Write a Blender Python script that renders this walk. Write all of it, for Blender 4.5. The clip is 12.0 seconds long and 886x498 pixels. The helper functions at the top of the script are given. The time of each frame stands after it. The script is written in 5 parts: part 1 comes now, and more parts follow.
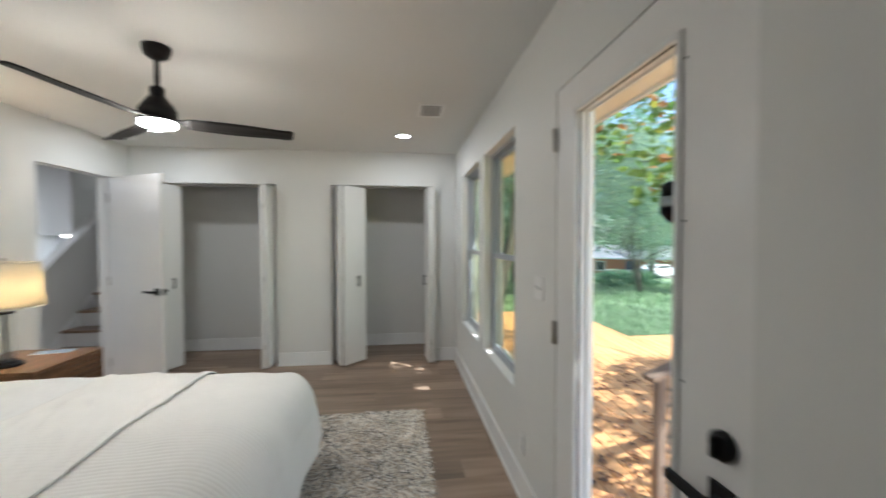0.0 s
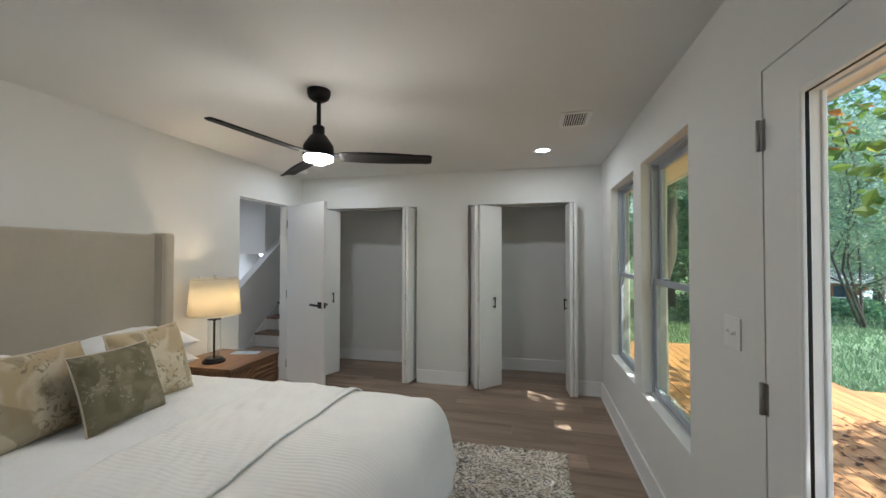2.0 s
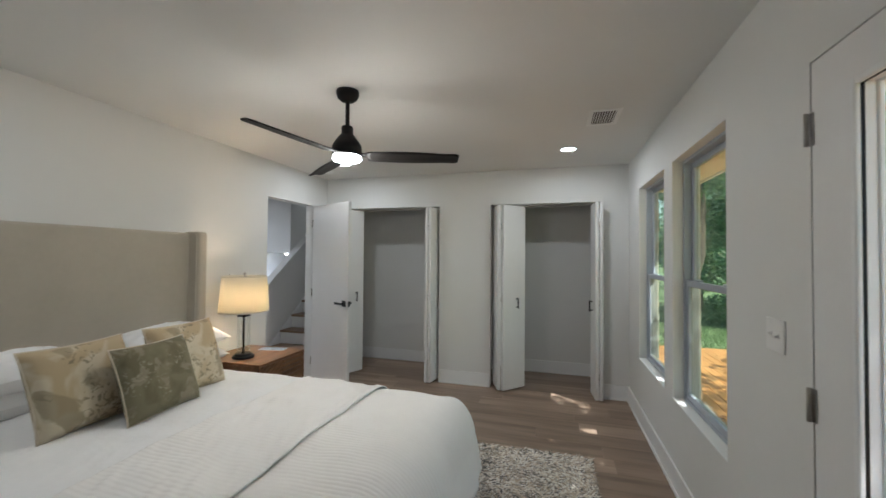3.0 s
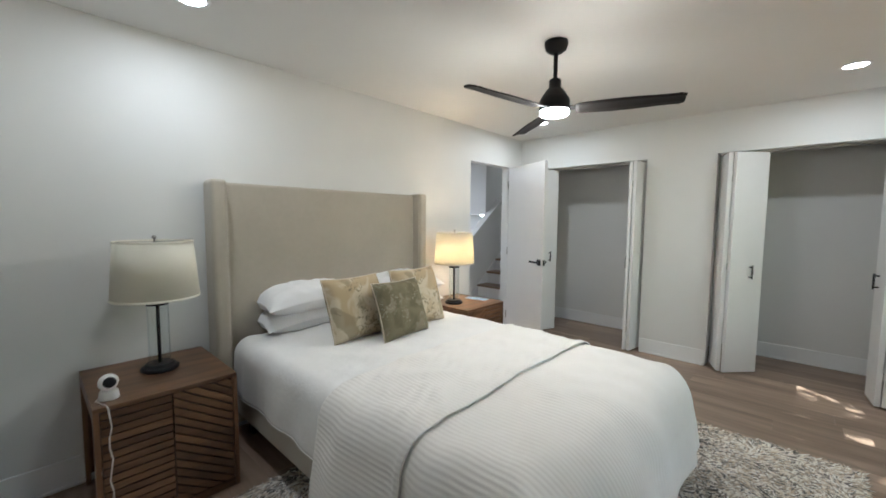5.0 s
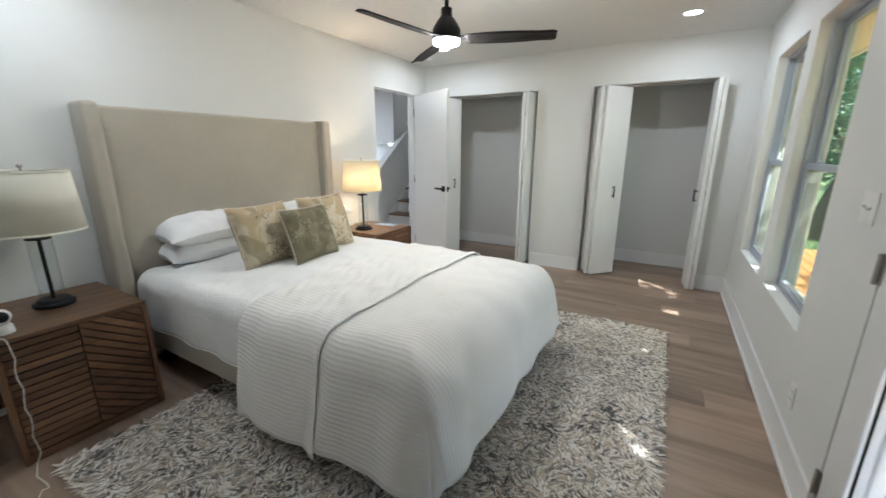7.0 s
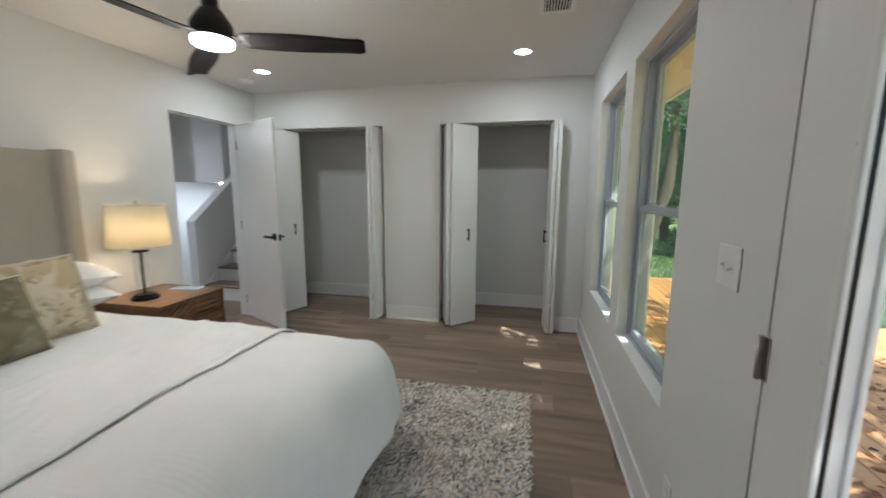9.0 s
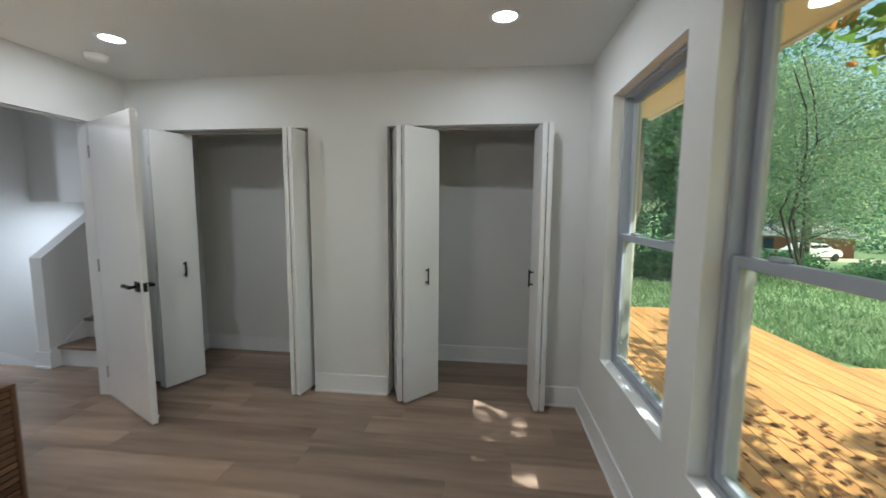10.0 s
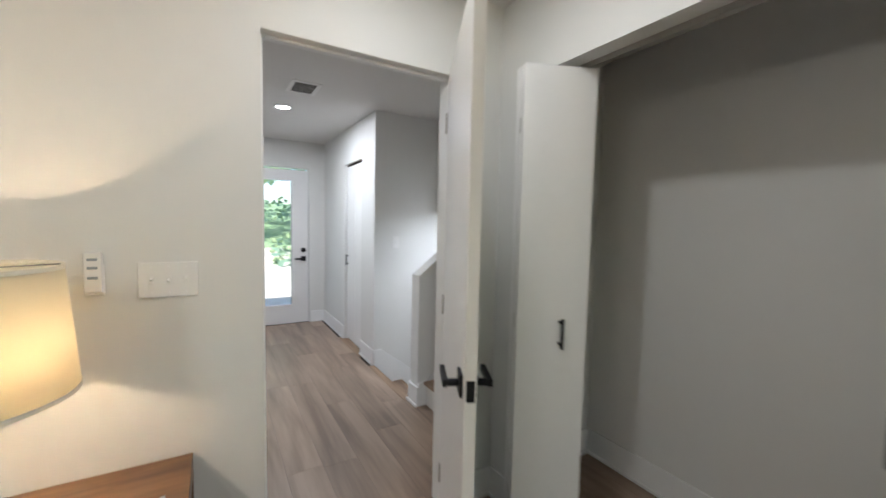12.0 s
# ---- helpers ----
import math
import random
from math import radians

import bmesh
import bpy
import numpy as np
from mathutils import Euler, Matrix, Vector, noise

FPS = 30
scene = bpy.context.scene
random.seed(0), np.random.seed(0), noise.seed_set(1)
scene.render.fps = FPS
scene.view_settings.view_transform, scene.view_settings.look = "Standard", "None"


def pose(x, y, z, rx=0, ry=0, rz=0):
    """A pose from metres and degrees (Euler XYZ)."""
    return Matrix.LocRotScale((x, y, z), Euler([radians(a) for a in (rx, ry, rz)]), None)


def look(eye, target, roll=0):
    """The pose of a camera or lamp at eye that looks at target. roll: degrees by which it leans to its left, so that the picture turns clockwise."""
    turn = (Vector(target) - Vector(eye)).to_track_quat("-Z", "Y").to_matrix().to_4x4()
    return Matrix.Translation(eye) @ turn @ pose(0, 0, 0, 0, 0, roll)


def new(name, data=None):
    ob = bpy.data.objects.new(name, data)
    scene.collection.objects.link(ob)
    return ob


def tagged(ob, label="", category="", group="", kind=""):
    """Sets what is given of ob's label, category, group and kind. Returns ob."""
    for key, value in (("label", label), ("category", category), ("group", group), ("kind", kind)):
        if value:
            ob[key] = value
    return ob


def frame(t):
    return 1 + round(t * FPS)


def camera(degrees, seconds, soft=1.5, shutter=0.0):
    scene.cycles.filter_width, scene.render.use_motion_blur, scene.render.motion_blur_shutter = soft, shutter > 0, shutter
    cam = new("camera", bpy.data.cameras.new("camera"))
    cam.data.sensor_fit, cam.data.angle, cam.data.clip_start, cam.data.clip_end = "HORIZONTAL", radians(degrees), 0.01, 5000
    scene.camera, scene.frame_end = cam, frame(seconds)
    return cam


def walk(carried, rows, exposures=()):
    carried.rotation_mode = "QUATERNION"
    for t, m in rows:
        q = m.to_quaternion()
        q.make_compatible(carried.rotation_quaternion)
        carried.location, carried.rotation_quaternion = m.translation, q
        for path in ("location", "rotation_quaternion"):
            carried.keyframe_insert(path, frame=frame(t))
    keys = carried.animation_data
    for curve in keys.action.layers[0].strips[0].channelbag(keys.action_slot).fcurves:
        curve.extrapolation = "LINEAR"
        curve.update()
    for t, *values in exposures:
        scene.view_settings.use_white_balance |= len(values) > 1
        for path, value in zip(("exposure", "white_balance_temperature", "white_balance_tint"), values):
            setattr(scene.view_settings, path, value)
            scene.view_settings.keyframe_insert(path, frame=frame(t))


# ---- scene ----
cam = camera(98.1, 12.0, shutter=0.4)
PATH = [
    (0, (-0.002, -0.004, 1.43), (0.229, 1.982, 1.381), -0.1),
    (0.3, (0.032, 0.112, 1.447), (-0.162, 2.107, 1.406), 0.2),
    (0.5, (0.028, 0.146, 1.434), (-0.261, 2.125, 1.395), 0.0),
    (1, (0.006, 0.176, 1.46), (-0.426, 2.129, 1.425), 0.1),
    (1.5, (-0.031, 0.175, 1.466), (-0.481, 2.124, 1.478), 0.1),
    (2, (-0.032, 0.178, 1.472), (-0.489, 2.125, 1.508), 0.1),
    (2.5, (-0.049, 0.172, 1.47), (-0.509, 2.118, 1.516), 0.2),
    (2.7, (-0.06, 0.17, 1.46), (-0.535, 2.112, 1.509), 0.3),
    (4.3, (-0.133, 0.087, 1.465), (-1.271, 1.73, 1.407), 0.6),
    (4.5, (-0.148, 0.06, 1.43), (-1.344, 1.662, 1.377), 0.6),
    (5, (-0.155, 0.049, 1.408), (-1.509, 1.513, 1.255), 0.5),
    (5.5, (-0.157, 0.053, 1.365), (-1.549, 1.459, 1.079), 0.4),
    (6, (-0.14, 0.022, 1.341), (-1.503, 1.413, 0.884), 0.4),
    (6.5, (-0.051, -0.066, 1.389), (-1.204, 1.484, 0.874), 0.2),
    (6.7, (0.001, -0.107, 1.383), (-1.074, 1.501, 0.877), 0.2),
    (8.3, (0.13, 0.07, 1.391), (-0.537, 1.898, 0.928), 0.2),
    (8.5, (0.125, 0.196, 1.413), (-0.514, 2.046, 1.0), 0.3),
    (9, (0.149, 0.634, 1.393), (-0.284, 2.563, 1.094), 0.3),
    (9.5, (0.12, 1.17, 1.416), (-0.133, 3.134, 1.133), 0.4),
    (10, (-0.012, 1.689, 1.458), (-0.242, 3.665, 1.249), 0.4),
    (10.5, (-0.135, 2.235, 1.436), (-0.588, 4.177, 1.277), 0.3),
    (11, (-0.488, 2.674, 1.419), (-1.455, 4.418, 1.279), 0.5),
    (11.5, (-0.889, 3.017, 1.418), (-2.334, 4.392, 1.271), 0.8),
    (12, (-1.357, 3.292, 1.4), (-3.073, 4.31, 1.265), 1.2),
]
walk(cam, [(t, look(eye, target, roll)) for t, eye, target, roll in PATH], exposures=[(0, 1.45, 5700, 7), (0.3, 1.28, 5700, 6), (0.6, 1.14, 5700, 6), (2.7, 1.10, 5650, 7), (4.5, 1.5, 5600, 6), (6.5, 1.83, 5500, 6), (8.4, 1.32, 5600, 6), (10.0, 1.15, 5600, 6), (10.5, 1.27, 5450, 5), (11.0, 1.52, 5650, 5), (11.5, 1.48, 5950, 8), (12, 1.4, 6000, 9)])


# ---- world, sun, lamps ----
SUN_EL, SUN_AZ = 50.0, -33.0   # degrees above the horizon; degrees from +x towards +y
world = bpy.data.worlds.new("world")
scene.world = world
world.use_nodes = True
wn = world.node_tree.nodes
sky = wn.new("ShaderNodeTexSky")
sky.sky_type = "NISHITA"
sky.sun_disc = False
sky.dust_density = 1.5
sky.sun_elevation = radians(SUN_EL)
sky.sun_rotation = radians(90 - SUN_AZ)
world.node_tree.links.new(sky.outputs[0], wn["Background"].inputs[0])
wn["Background"].inputs[1].default_value = 0.15


def lamp(name, kind, m, power, colour=(1, 1, 1), size=0.1, size_y=None, spot=None):
    d = bpy.data.lights.new(name, kind)
    d.energy, d.color = power, colour
    if kind == "AREA":
        d.size = size
        if size_y:
            d.shape, d.size_y = "RECTANGLE", size_y
        else:
            d.shape = "DISK"
    elif kind == "SUN":
        d.angle = size
    else:
        d.shadow_soft_size = size
        if spot:
            d.spot_size, d.spot_blend = radians(spot), 0.75
    ob = new(name, d)
    ob.matrix_world = m
    return ob


ca, sa, ce, se = math.cos(radians(SUN_AZ)), math.sin(radians(SUN_AZ)), math.cos(radians(SUN_EL)), math.sin(radians(SUN_EL))
lamp("sun", "SUN", look((9 * ca * ce, 9 * sa * ce, 9 * se), (0, 0, 0)), 5.0, (1.0, 0.93, 0.82), radians(0.5))

# ---- materials ----


def mat(name, colour, rough=0.5, metal=0.0, bump=0.0, scale=20.0, vary=0.0, vary_scale=4.0, random_tone=0.0,
        emit=0.0, emit_colour=None, trans=0.0, sheen=0.0, stretch=(1, 1, 1), ior=1.45, spec=0.5, detail=5.0):
    """A principled material: noise at two scales for tone and relief, and a tone of its own for each piece."""
    m = bpy.data.materials.new(name)
    m.use_nodes = True
    n, l = m.node_tree.nodes, m.node_tree.links
    b = n["Principled BSDF"]
    b.inputs["Base Color"].default_value = (*colour, 1)
    b.inputs["Roughness"].default_value = rough
    b.inputs["Metallic"].default_value = metal
    b.inputs["IOR"].default_value = ior
    b.inputs["Specular IOR Level"].default_value = spec
    b.inputs["Transmission Weight"].default_value = trans
    if sheen:
        b.inputs["Sheen Weight"].default_value = sheen
    if emit:
        b.inputs["Emission Color"].default_value = (*(emit_colour or colour), 1)
        b.inputs["Emission Strength"].default_value = emit
    if bump or vary or random_tone:
        tc, mp = n.new("ShaderNodeTexCoord"), n.new("ShaderNodeMapping")
        mp.inputs["Scale"].default_value = stretch
        l.new(tc.outputs["Object"], mp.inputs[0])
    if vary or random_tone:
        a, c = n.new("ShaderNodeTexNoise"), n.new("ShaderNodeTexNoise")
        a.inputs["Scale"].default_value, c.inputs["Scale"].default_value = vary_scale, vary_scale * 9
        a.inputs["Detail"].default_value = c.inputs["Detail"].default_value = detail
        l.new(mp.outputs[0], a.inputs[0]), l.new(mp.outputs[0], c.inputs[0])
        mix = n.new("ShaderNodeMath")
        mix.operation = "MULTIPLY_ADD"
        l.new(c.outputs[0], mix.inputs[0])
        mix.inputs[1].default_value = 0.5
        l.new(a.outputs[0], mix.inputs[2])
        ramp = n.new("ShaderNodeMapRange")
        ramp.inputs["From Min"].default_value, ramp.inputs["From Max"].default_value = 0.45, 1.05
        ramp.inputs["To Min"].default_value, ramp.inputs["To Max"].default_value = 1 - vary, 1 + vary
        l.new(mix.outputs[0], ramp.inputs[0])
        last = ramp.outputs[0]
        if random_tone:
            oi = n.new("ShaderNodeObjectInfo")
            r2 = n.new("ShaderNodeMapRange")
            r2.inputs["To Min"].default_value, r2.inputs["To Max"].default_value = 1 - random_tone, 1 + random_tone
            l.new(oi.outputs["Random"], r2.inputs[0])
            mu = n.new("ShaderNodeMath")
            mu.operation = "MULTIPLY"
            l.new(last, mu.inputs[0]), l.new(r2.outputs[0], mu.inputs[1])
            last = mu.outputs[0]
        vm = n.new("ShaderNodeVectorMath")
        vm.operation = "SCALE"
        vm.inputs[0].default_value = colour
        l.new(last, vm.inputs["Scale"])
        l.new(vm.outputs[0], b.inputs["Base Color"])
    if bump:
        nz, bp = n.new("ShaderNodeTexNoise"), n.new("ShaderNodeBump")
        nz.inputs["Scale"].default_value, nz.inputs["Detail"].default_value = scale, 6
        l.new(mp.outputs[0], nz.inputs[0])
        l.new(nz.outputs[0], bp.inputs["Height"])
        bp.inputs["Strength"].default_value, bp.inputs["Distance"].default_value = bump, 0.004
        l.new(bp.outputs[0], b.inputs["Normal"])
    return m


def wood(name, base, dark, rough=0.42, along="x", grain=1.0, tone=0.16, bump=0.25):
    """Planks or boards: long grain, knots and streaks, shifted from piece to piece."""
    m = bpy.data.materials.new(name)
    m.use_nodes = True
    n, l = m.node_tree.nodes, m.node_tree.links
    b = n["Principled BSDF"]
    b.inputs["Roughness"].default_value = rough
    geo, oi, add, mp = n.new("ShaderNodeNewGeometry"), n.new("ShaderNodeObjectInfo"), n.new("ShaderNodeVectorMath"), n.new("ShaderNodeMapping")
    sc = n.new("ShaderNodeVectorMath")
    sc.operation = "SCALE"
    sc.inputs[0].default_value = (31.0, 17.0, 9.0)
    l.new(oi.outputs["Random"], sc.inputs["Scale"])
    add.operation = "ADD"
    l.new(geo.outputs["Position"], add.inputs[0]), l.new(sc.outputs[0], add.inputs[1])
    s = {"x": (0.9, 9, 9), "y": (9, 0.9, 9), "z": (9, 9, 0.9)}[along]
    mp.inputs["Scale"].default_value = [q * grain for q in s]
    l.new(add.outputs[0], mp.inputs[0])
    n1, n2 = n.new("ShaderNodeTexNoise"), n.new("ShaderNodeTexNoise")
    n1.inputs["Scale"].default_value, n1.inputs["Detail"].default_value, n1.inputs["Distortion"].default_value = 1.0, 7, 0.8
    n2.inputs["Scale"].default_value, n2.inputs["Detail"].default_value = 5.0, 4
    l.new(mp.outputs[0], n1.inputs[0]), l.new(mp.outputs[0], n2.inputs[0])
    mx = n.new("ShaderNodeMath")
    mx.operation = "MULTIPLY_ADD"
    l.new(n2.outputs[0], mx.inputs[0])
    mx.inputs[1].default_value = 0.35
    l.new(n1.outputs[0], mx.inputs[2])
    cr = n.new("ShaderNodeValToRGB")
    e = cr.color_ramp.elements
    e[0].position, e[0].color = 0.48, (*dark, 1)
    e[1].position, e[1].color = 0.82, (*base, 1)
    l.new(mx.outputs[0], cr.inputs[0])
    r = n.new("ShaderNodeMapRange")
    r.inputs["To Min"].default_value, r.inputs["To Max"].default_value = 1 - tone, 1 + tone
    l.new(oi.outputs["Random"], r.inputs[0])
    vm = n.new("ShaderNodeVectorMath")
    vm.operation = "SCALE"
    l.new(cr.outputs[0], vm.inputs[0]), l.new(r.outputs[0], vm.inputs["Scale"])
    l.new(vm.outputs[0], b.inputs["Base Color"])
    bp = n.new("ShaderNodeBump")
    bp.inputs["Strength"].default_value, bp.inputs["Distance"].default_value = bump, 0.002
    l.new(mx.outputs[0], bp.inputs["Height"]), l.new(bp.outputs[0], b.inputs["Normal"])
    return m


def island(name, colours, rough=0.8, trans=0.0, noise_scale=0.0):
    """Loose stuff (leaves, pile): each piece takes its own colour from the list. trans: light through a leaf."""
    m = bpy.data.materials.new(name)
    m.use_nodes = True
    n, l = m.node_tree.nodes, m.node_tree.links
    b = n["Principled BSDF"]
    b.inputs["Roughness"].default_value = rough
    b.inputs["Specular IOR Level"].default_value = 0.3
    g, cr = n.new("ShaderNodeNewGeometry"), n.new("ShaderNodeValToRGB")
    cr.color_ramp.interpolation = "CONSTANT"
    e = cr.color_ramp.elements
    e[0].position, e[0].color = 0, (*colours[0], 1)
    e[1].position, e[1].color = 1 / len(colours), (*colours[1], 1)
    for i, c in enumerate(colours[2:], 2):
        k = e.new(i / len(colours))
        k.color = (*c, 1)
    src = g.outputs["Random Per Island"]
    if noise_scale:
        nz, ad, fr = n.new("ShaderNodeTexNoise"), n.new("ShaderNodeMath"), n.new("ShaderNodeMath")
        nz.inputs["Scale"].default_value = noise_scale
        l.new(g.outputs["Position"], nz.inputs[0])
        ad.operation = "MULTIPLY_ADD"
        l.new(nz.outputs[0], ad.inputs[0])
        ad.inputs[1].default_value = 1.3
        fr.operation = "MULTIPLY_ADD"
        l.new(src, fr.inputs[0])
        fr.inputs[1].default_value, fr.inputs[2].default_value = 0.75, -0.53
        l.new(fr.outputs[0], ad.inputs[2])
        src = ad.outputs[0]
    l.new(src, cr.inputs[0]), l.new(cr.outputs[0], b.inputs["Base Color"])
    if trans:
        tr, mix = n.new("ShaderNodeBsdfTranslucent"), n.new("ShaderNodeMixShader")
        mix.inputs[0].default_value = trans
        l.new(cr.outputs[0], tr.inputs[0])
        l.new(b.outputs[0], mix.inputs[1]), l.new(tr.outputs[0], mix.inputs[2])
        l.new(mix.outputs[0], n["Material Output"].inputs[0])
    return m


def ribbed(name, colour):
    """Woven coverlet with fine ribs along x."""
    m = mat(name, colour, 0.92, vary=0.03, vary_scale=3, sheen=0.25)
    n, l = m.node_tree.nodes, m.node_tree.links
    uvm, g, sep = n.new("ShaderNodeUVMap"), n.new("ShaderNodeNewGeometry"), n.new("ShaderNodeSeparateXYZ")
    l.new(uvm.outputs[0], sep.inputs[0])
    ab = n.new("ShaderNodeMath")
    ab.operation = "MULTIPLY"
    ab.inputs[1].default_value = 2 * math.pi / 0.0215
    nz = n.new("ShaderNodeTexNoise")
    nz.inputs["Scale"].default_value = 3.0
    l.new(g.outputs["Position"], nz.inputs[0])
    wob = n.new("ShaderNodeMath")
    wob.operation = "MULTIPLY_ADD"
    l.new(nz.outputs[0], wob.inputs[0])
    wob.inputs[1].default_value = 0.012
    l.new(sep.outputs["Y"], wob.inputs[2])
    l.new(wob.outputs[0], ab.inputs[0])
    sn = n.new("ShaderNodeMath")
    sn.operation = "SINE"
    l.new(ab.outputs[0], sn.inputs[0])
    bp = n.new("ShaderNodeBump")
    bp.inputs["Strength"].default_value, bp.inputs["Distance"].default_value = 0.28, 0.0018
    l.new(sn.outputs[0], bp.inputs["Height"])
    l.new(bp.outputs[0], n["Principled BSDF"].inputs["Normal"])
    return m


def printed(name, ground, marks, dark, scale=9.0):
    """Printed linen of the cushions: pale patches, grey-green smudges and clusters of small dark marks."""
    m = bpy.data.materials.new(name)
    m.use_nodes = True
    n, l = m.node_tree.nodes, m.node_tree.links
    b = n["Principled BSDF"]
    b.inputs["Roughness"].default_value = 0.9
    tc = n.new("ShaderNodeTexCoord")

    def field(sc, detail, distort, lo, hi, shift):
        mp, t, r = n.new("ShaderNodeMapping"), n.new("ShaderNodeTexNoise"), n.new("ShaderNodeMapRange")
        mp.inputs["Location"].default_value = (shift, shift * 0.7, shift * 1.3)
        l.new(tc.outputs["Object"], mp.inputs[0]), l.new(mp.outputs[0], t.inputs[0])
        t.inputs["Scale"].default_value, t.inputs["Detail"].default_value, t.inputs["Distortion"].default_value = sc, detail, distort
        r.inputs["From Min"].default_value, r.inputs["From Max"].default_value = lo, hi
        l.new(t.outputs[0], r.inputs[0])
        return r.outputs[0]

    def blend(fac, a_, colour, amount):
        k, mx = n.new("ShaderNodeMath"), n.new("ShaderNodeMix")
        k.operation = "MULTIPLY"
        k.inputs[1].default_value = amount
        l.new(fac, k.inputs[0])
        mx.data_type = "RGBA"
        l.new(k.outputs[0], mx.inputs["Factor"])
        if isinstance(a_, tuple):
            mx.inputs["A"].default_value = (*a_, 1)
        else:
            l.new(a_, mx.inputs["A"])
        mx.inputs["B"].default_value = (*colour, 1)
        return mx.outputs["Result"]
    smudge = tuple((p + 2 * q) / 3 for p, q in zip(ground, dark))
    c = blend(field(scale * 0.6, 3, 0.4, 0.46, 0.54, 0.0), ground, marks, 0.9)
    c = blend(field(scale * 0.9, 4, 0.5, 0.56, 0.60, 3.1), c, smudge, 0.7)
    mu = n.new("ShaderNodeMath")
    mu.operation = "MULTIPLY"
    l.new(field(scale * 3.4, 3, 1.5, 0.56, 0.60, 7.7), mu.inputs[0])
    l.new(field(scale * 0.7, 1, 0.0, 0.52, 0.58, 5.5), mu.inputs[1])
    c = blend(mu.outputs[0], c, dark, 0.75)
    l.new(c, b.inputs["Base Color"])
    d, bp = n.new("ShaderNodeTexNoise"), n.new("ShaderNodeBump")
    d.inputs["Scale"].default_value, d.inputs["Detail"].default_value = 420, 2
    l.new(tc.outputs["Object"], d.inputs[0])
    bp.inputs["Strength"].default_value, bp.inputs["Distance"].default_value = 0.35, 0.001
    l.new(d.outputs[0], bp.inputs["Height"]), l.new(bp.outputs[0], b.inputs["Normal"])
    return m


def sheet_glass(name, tint=(1, 1, 1), gloss=0.022, edge=0.55, power=4.5):
    """A thin pane: lets light straight through, mirrors a little more at a slant."""
    m = bpy.data.materials.new(name)
    m.use_nodes = True
    n, l = m.node_tree.nodes, m.node_tree.links
    n.remove(n["Principled BSDF"])
    t, g, mix = n.new("ShaderNodeBsdfTransparent"), n.new("ShaderNodeBsdfGlossy"), n.new("ShaderNodeMixShader")
    lw, pw, fr = n.new("ShaderNodeLayerWeight"), n.new("ShaderNodeMath"), n.new("ShaderNodeMath")
    pw.operation, fr.operation = "POWER", "MULTIPLY_ADD"
    l.new(lw.outputs["Facing"], pw.inputs[0])
    pw.inputs[1].default_value = power
    l.new(pw.outputs[0], fr.inputs[0])
    fr.inputs[1].default_value, fr.inputs[2].default_value = edge, gloss
    t.inputs[0].default_value = (*tint, 1)
    g.inputs["Roughness"].default_value = 0.01
    g.inputs["Color"].default_value = (0.9, 0.95, 1, 1)
    l.new(fr.outputs[0], mix.inputs[0]), l.new(t.outputs[0], mix.inputs[1]), l.new(g.outputs[0], mix.inputs[2])
    l.new(mix.outputs[0], n["Material Output"].inputs[0])
    return m


M_WALL = mat("wall_paint", (0.72, 0.715, 0.69), 0.6, bump=0.10, scale=160, vary=0.015, vary_scale=0.8)
M_CEIL = mat("ceiling_paint", (0.73, 0.72, 0.695), 0.8, bump=0.08, scale=140, vary=0.015, vary_scale=0.7)
M_TRIM = mat("trim_paint", (0.82, 0.82, 0.81), 0.3, bump=0.03, scale=60, vary=0.015)
M_DOOR = mat("door_paint", (0.80, 0.79, 0.775), 0.36, bump=0.05, scale=70, vary=0.02)
M_FLOOR = wood("oak_plank", (0.36, 0.262, 0.190), (0.185, 0.130, 0.094), 0.38, "x", 0.62, 0.22, 0.08)
M_FLOOR_B = wood("stair_oak", (0.30, 0.20, 0.125), (0.16, 0.10, 0.06), 0.4, "x", 1.0, 0.08, 0.12)
M_GAP = mat("joint_dark", (0.045, 0.034, 0.026), 0.85)
M_BLACK = mat("black_metal", (0.009, 0.009, 0.010), 0.45, vary=0.1, spec=0.25)
M_FAN = mat("fan_black", (0.011, 0.010, 0.010), 0.55, vary=0.2, vary_scale=8, bump=0.15, scale=40, spec=0.3)
M_BLADE = wood("blade_black", (0.020, 0.018, 0.017), (0.011, 0.010, 0.010), 0.6, "x", 2.0, 0.05, 0.3)
M_BLADE.node_tree.nodes["Principled BSDF"].inputs["Specular IOR Level"].default_value = 0.2
M_NICKEL = mat("satin_nickel", (0.42, 0.40, 0.37), 0.35, metal=1.0, vary=0.05)
M_LINEN = mat("beige_upholstery", (0.445, 0.402, 0.325), 0.9, bump=0.5, scale=500, vary=0.06, vary_scale=3, sheen=0.3)
M_SHEET = mat("white_cotton", (0.88, 0.88, 0.88), 0.85, bump=0.5, scale=14, vary=0.02, sheen=0.2)
M_DUVET = mat("matelasse_cotton", (0.88, 0.87, 0.85), 0.9, bump=0.6, scale=38, vary=0.03, sheen=0.2)
M_RIB = ribbed("ribbed_coverlet", (0.90, 0.875, 0.835))
M_WALNUT = wood("walnut_panel", (0.195, 0.102, 0.050), (0.085, 0.042, 0.021), 0.38, "y", 1.6, 0.24, 0.2)
M_WALNUT_UP = wood("walnut_upright", (0.185, 0.097, 0.048), (0.082, 0.040, 0.020), 0.38, "z", 1.6, 0.16, 0.2)
M_WALNUT_DARK = mat("walnut_groove", (0.028, 0.014, 0.008), 0.7)
M_SHADE = sheer = mat("cream_shade", (0.76, 0.72, 0.60), 0.85, bump=0.2, scale=400)
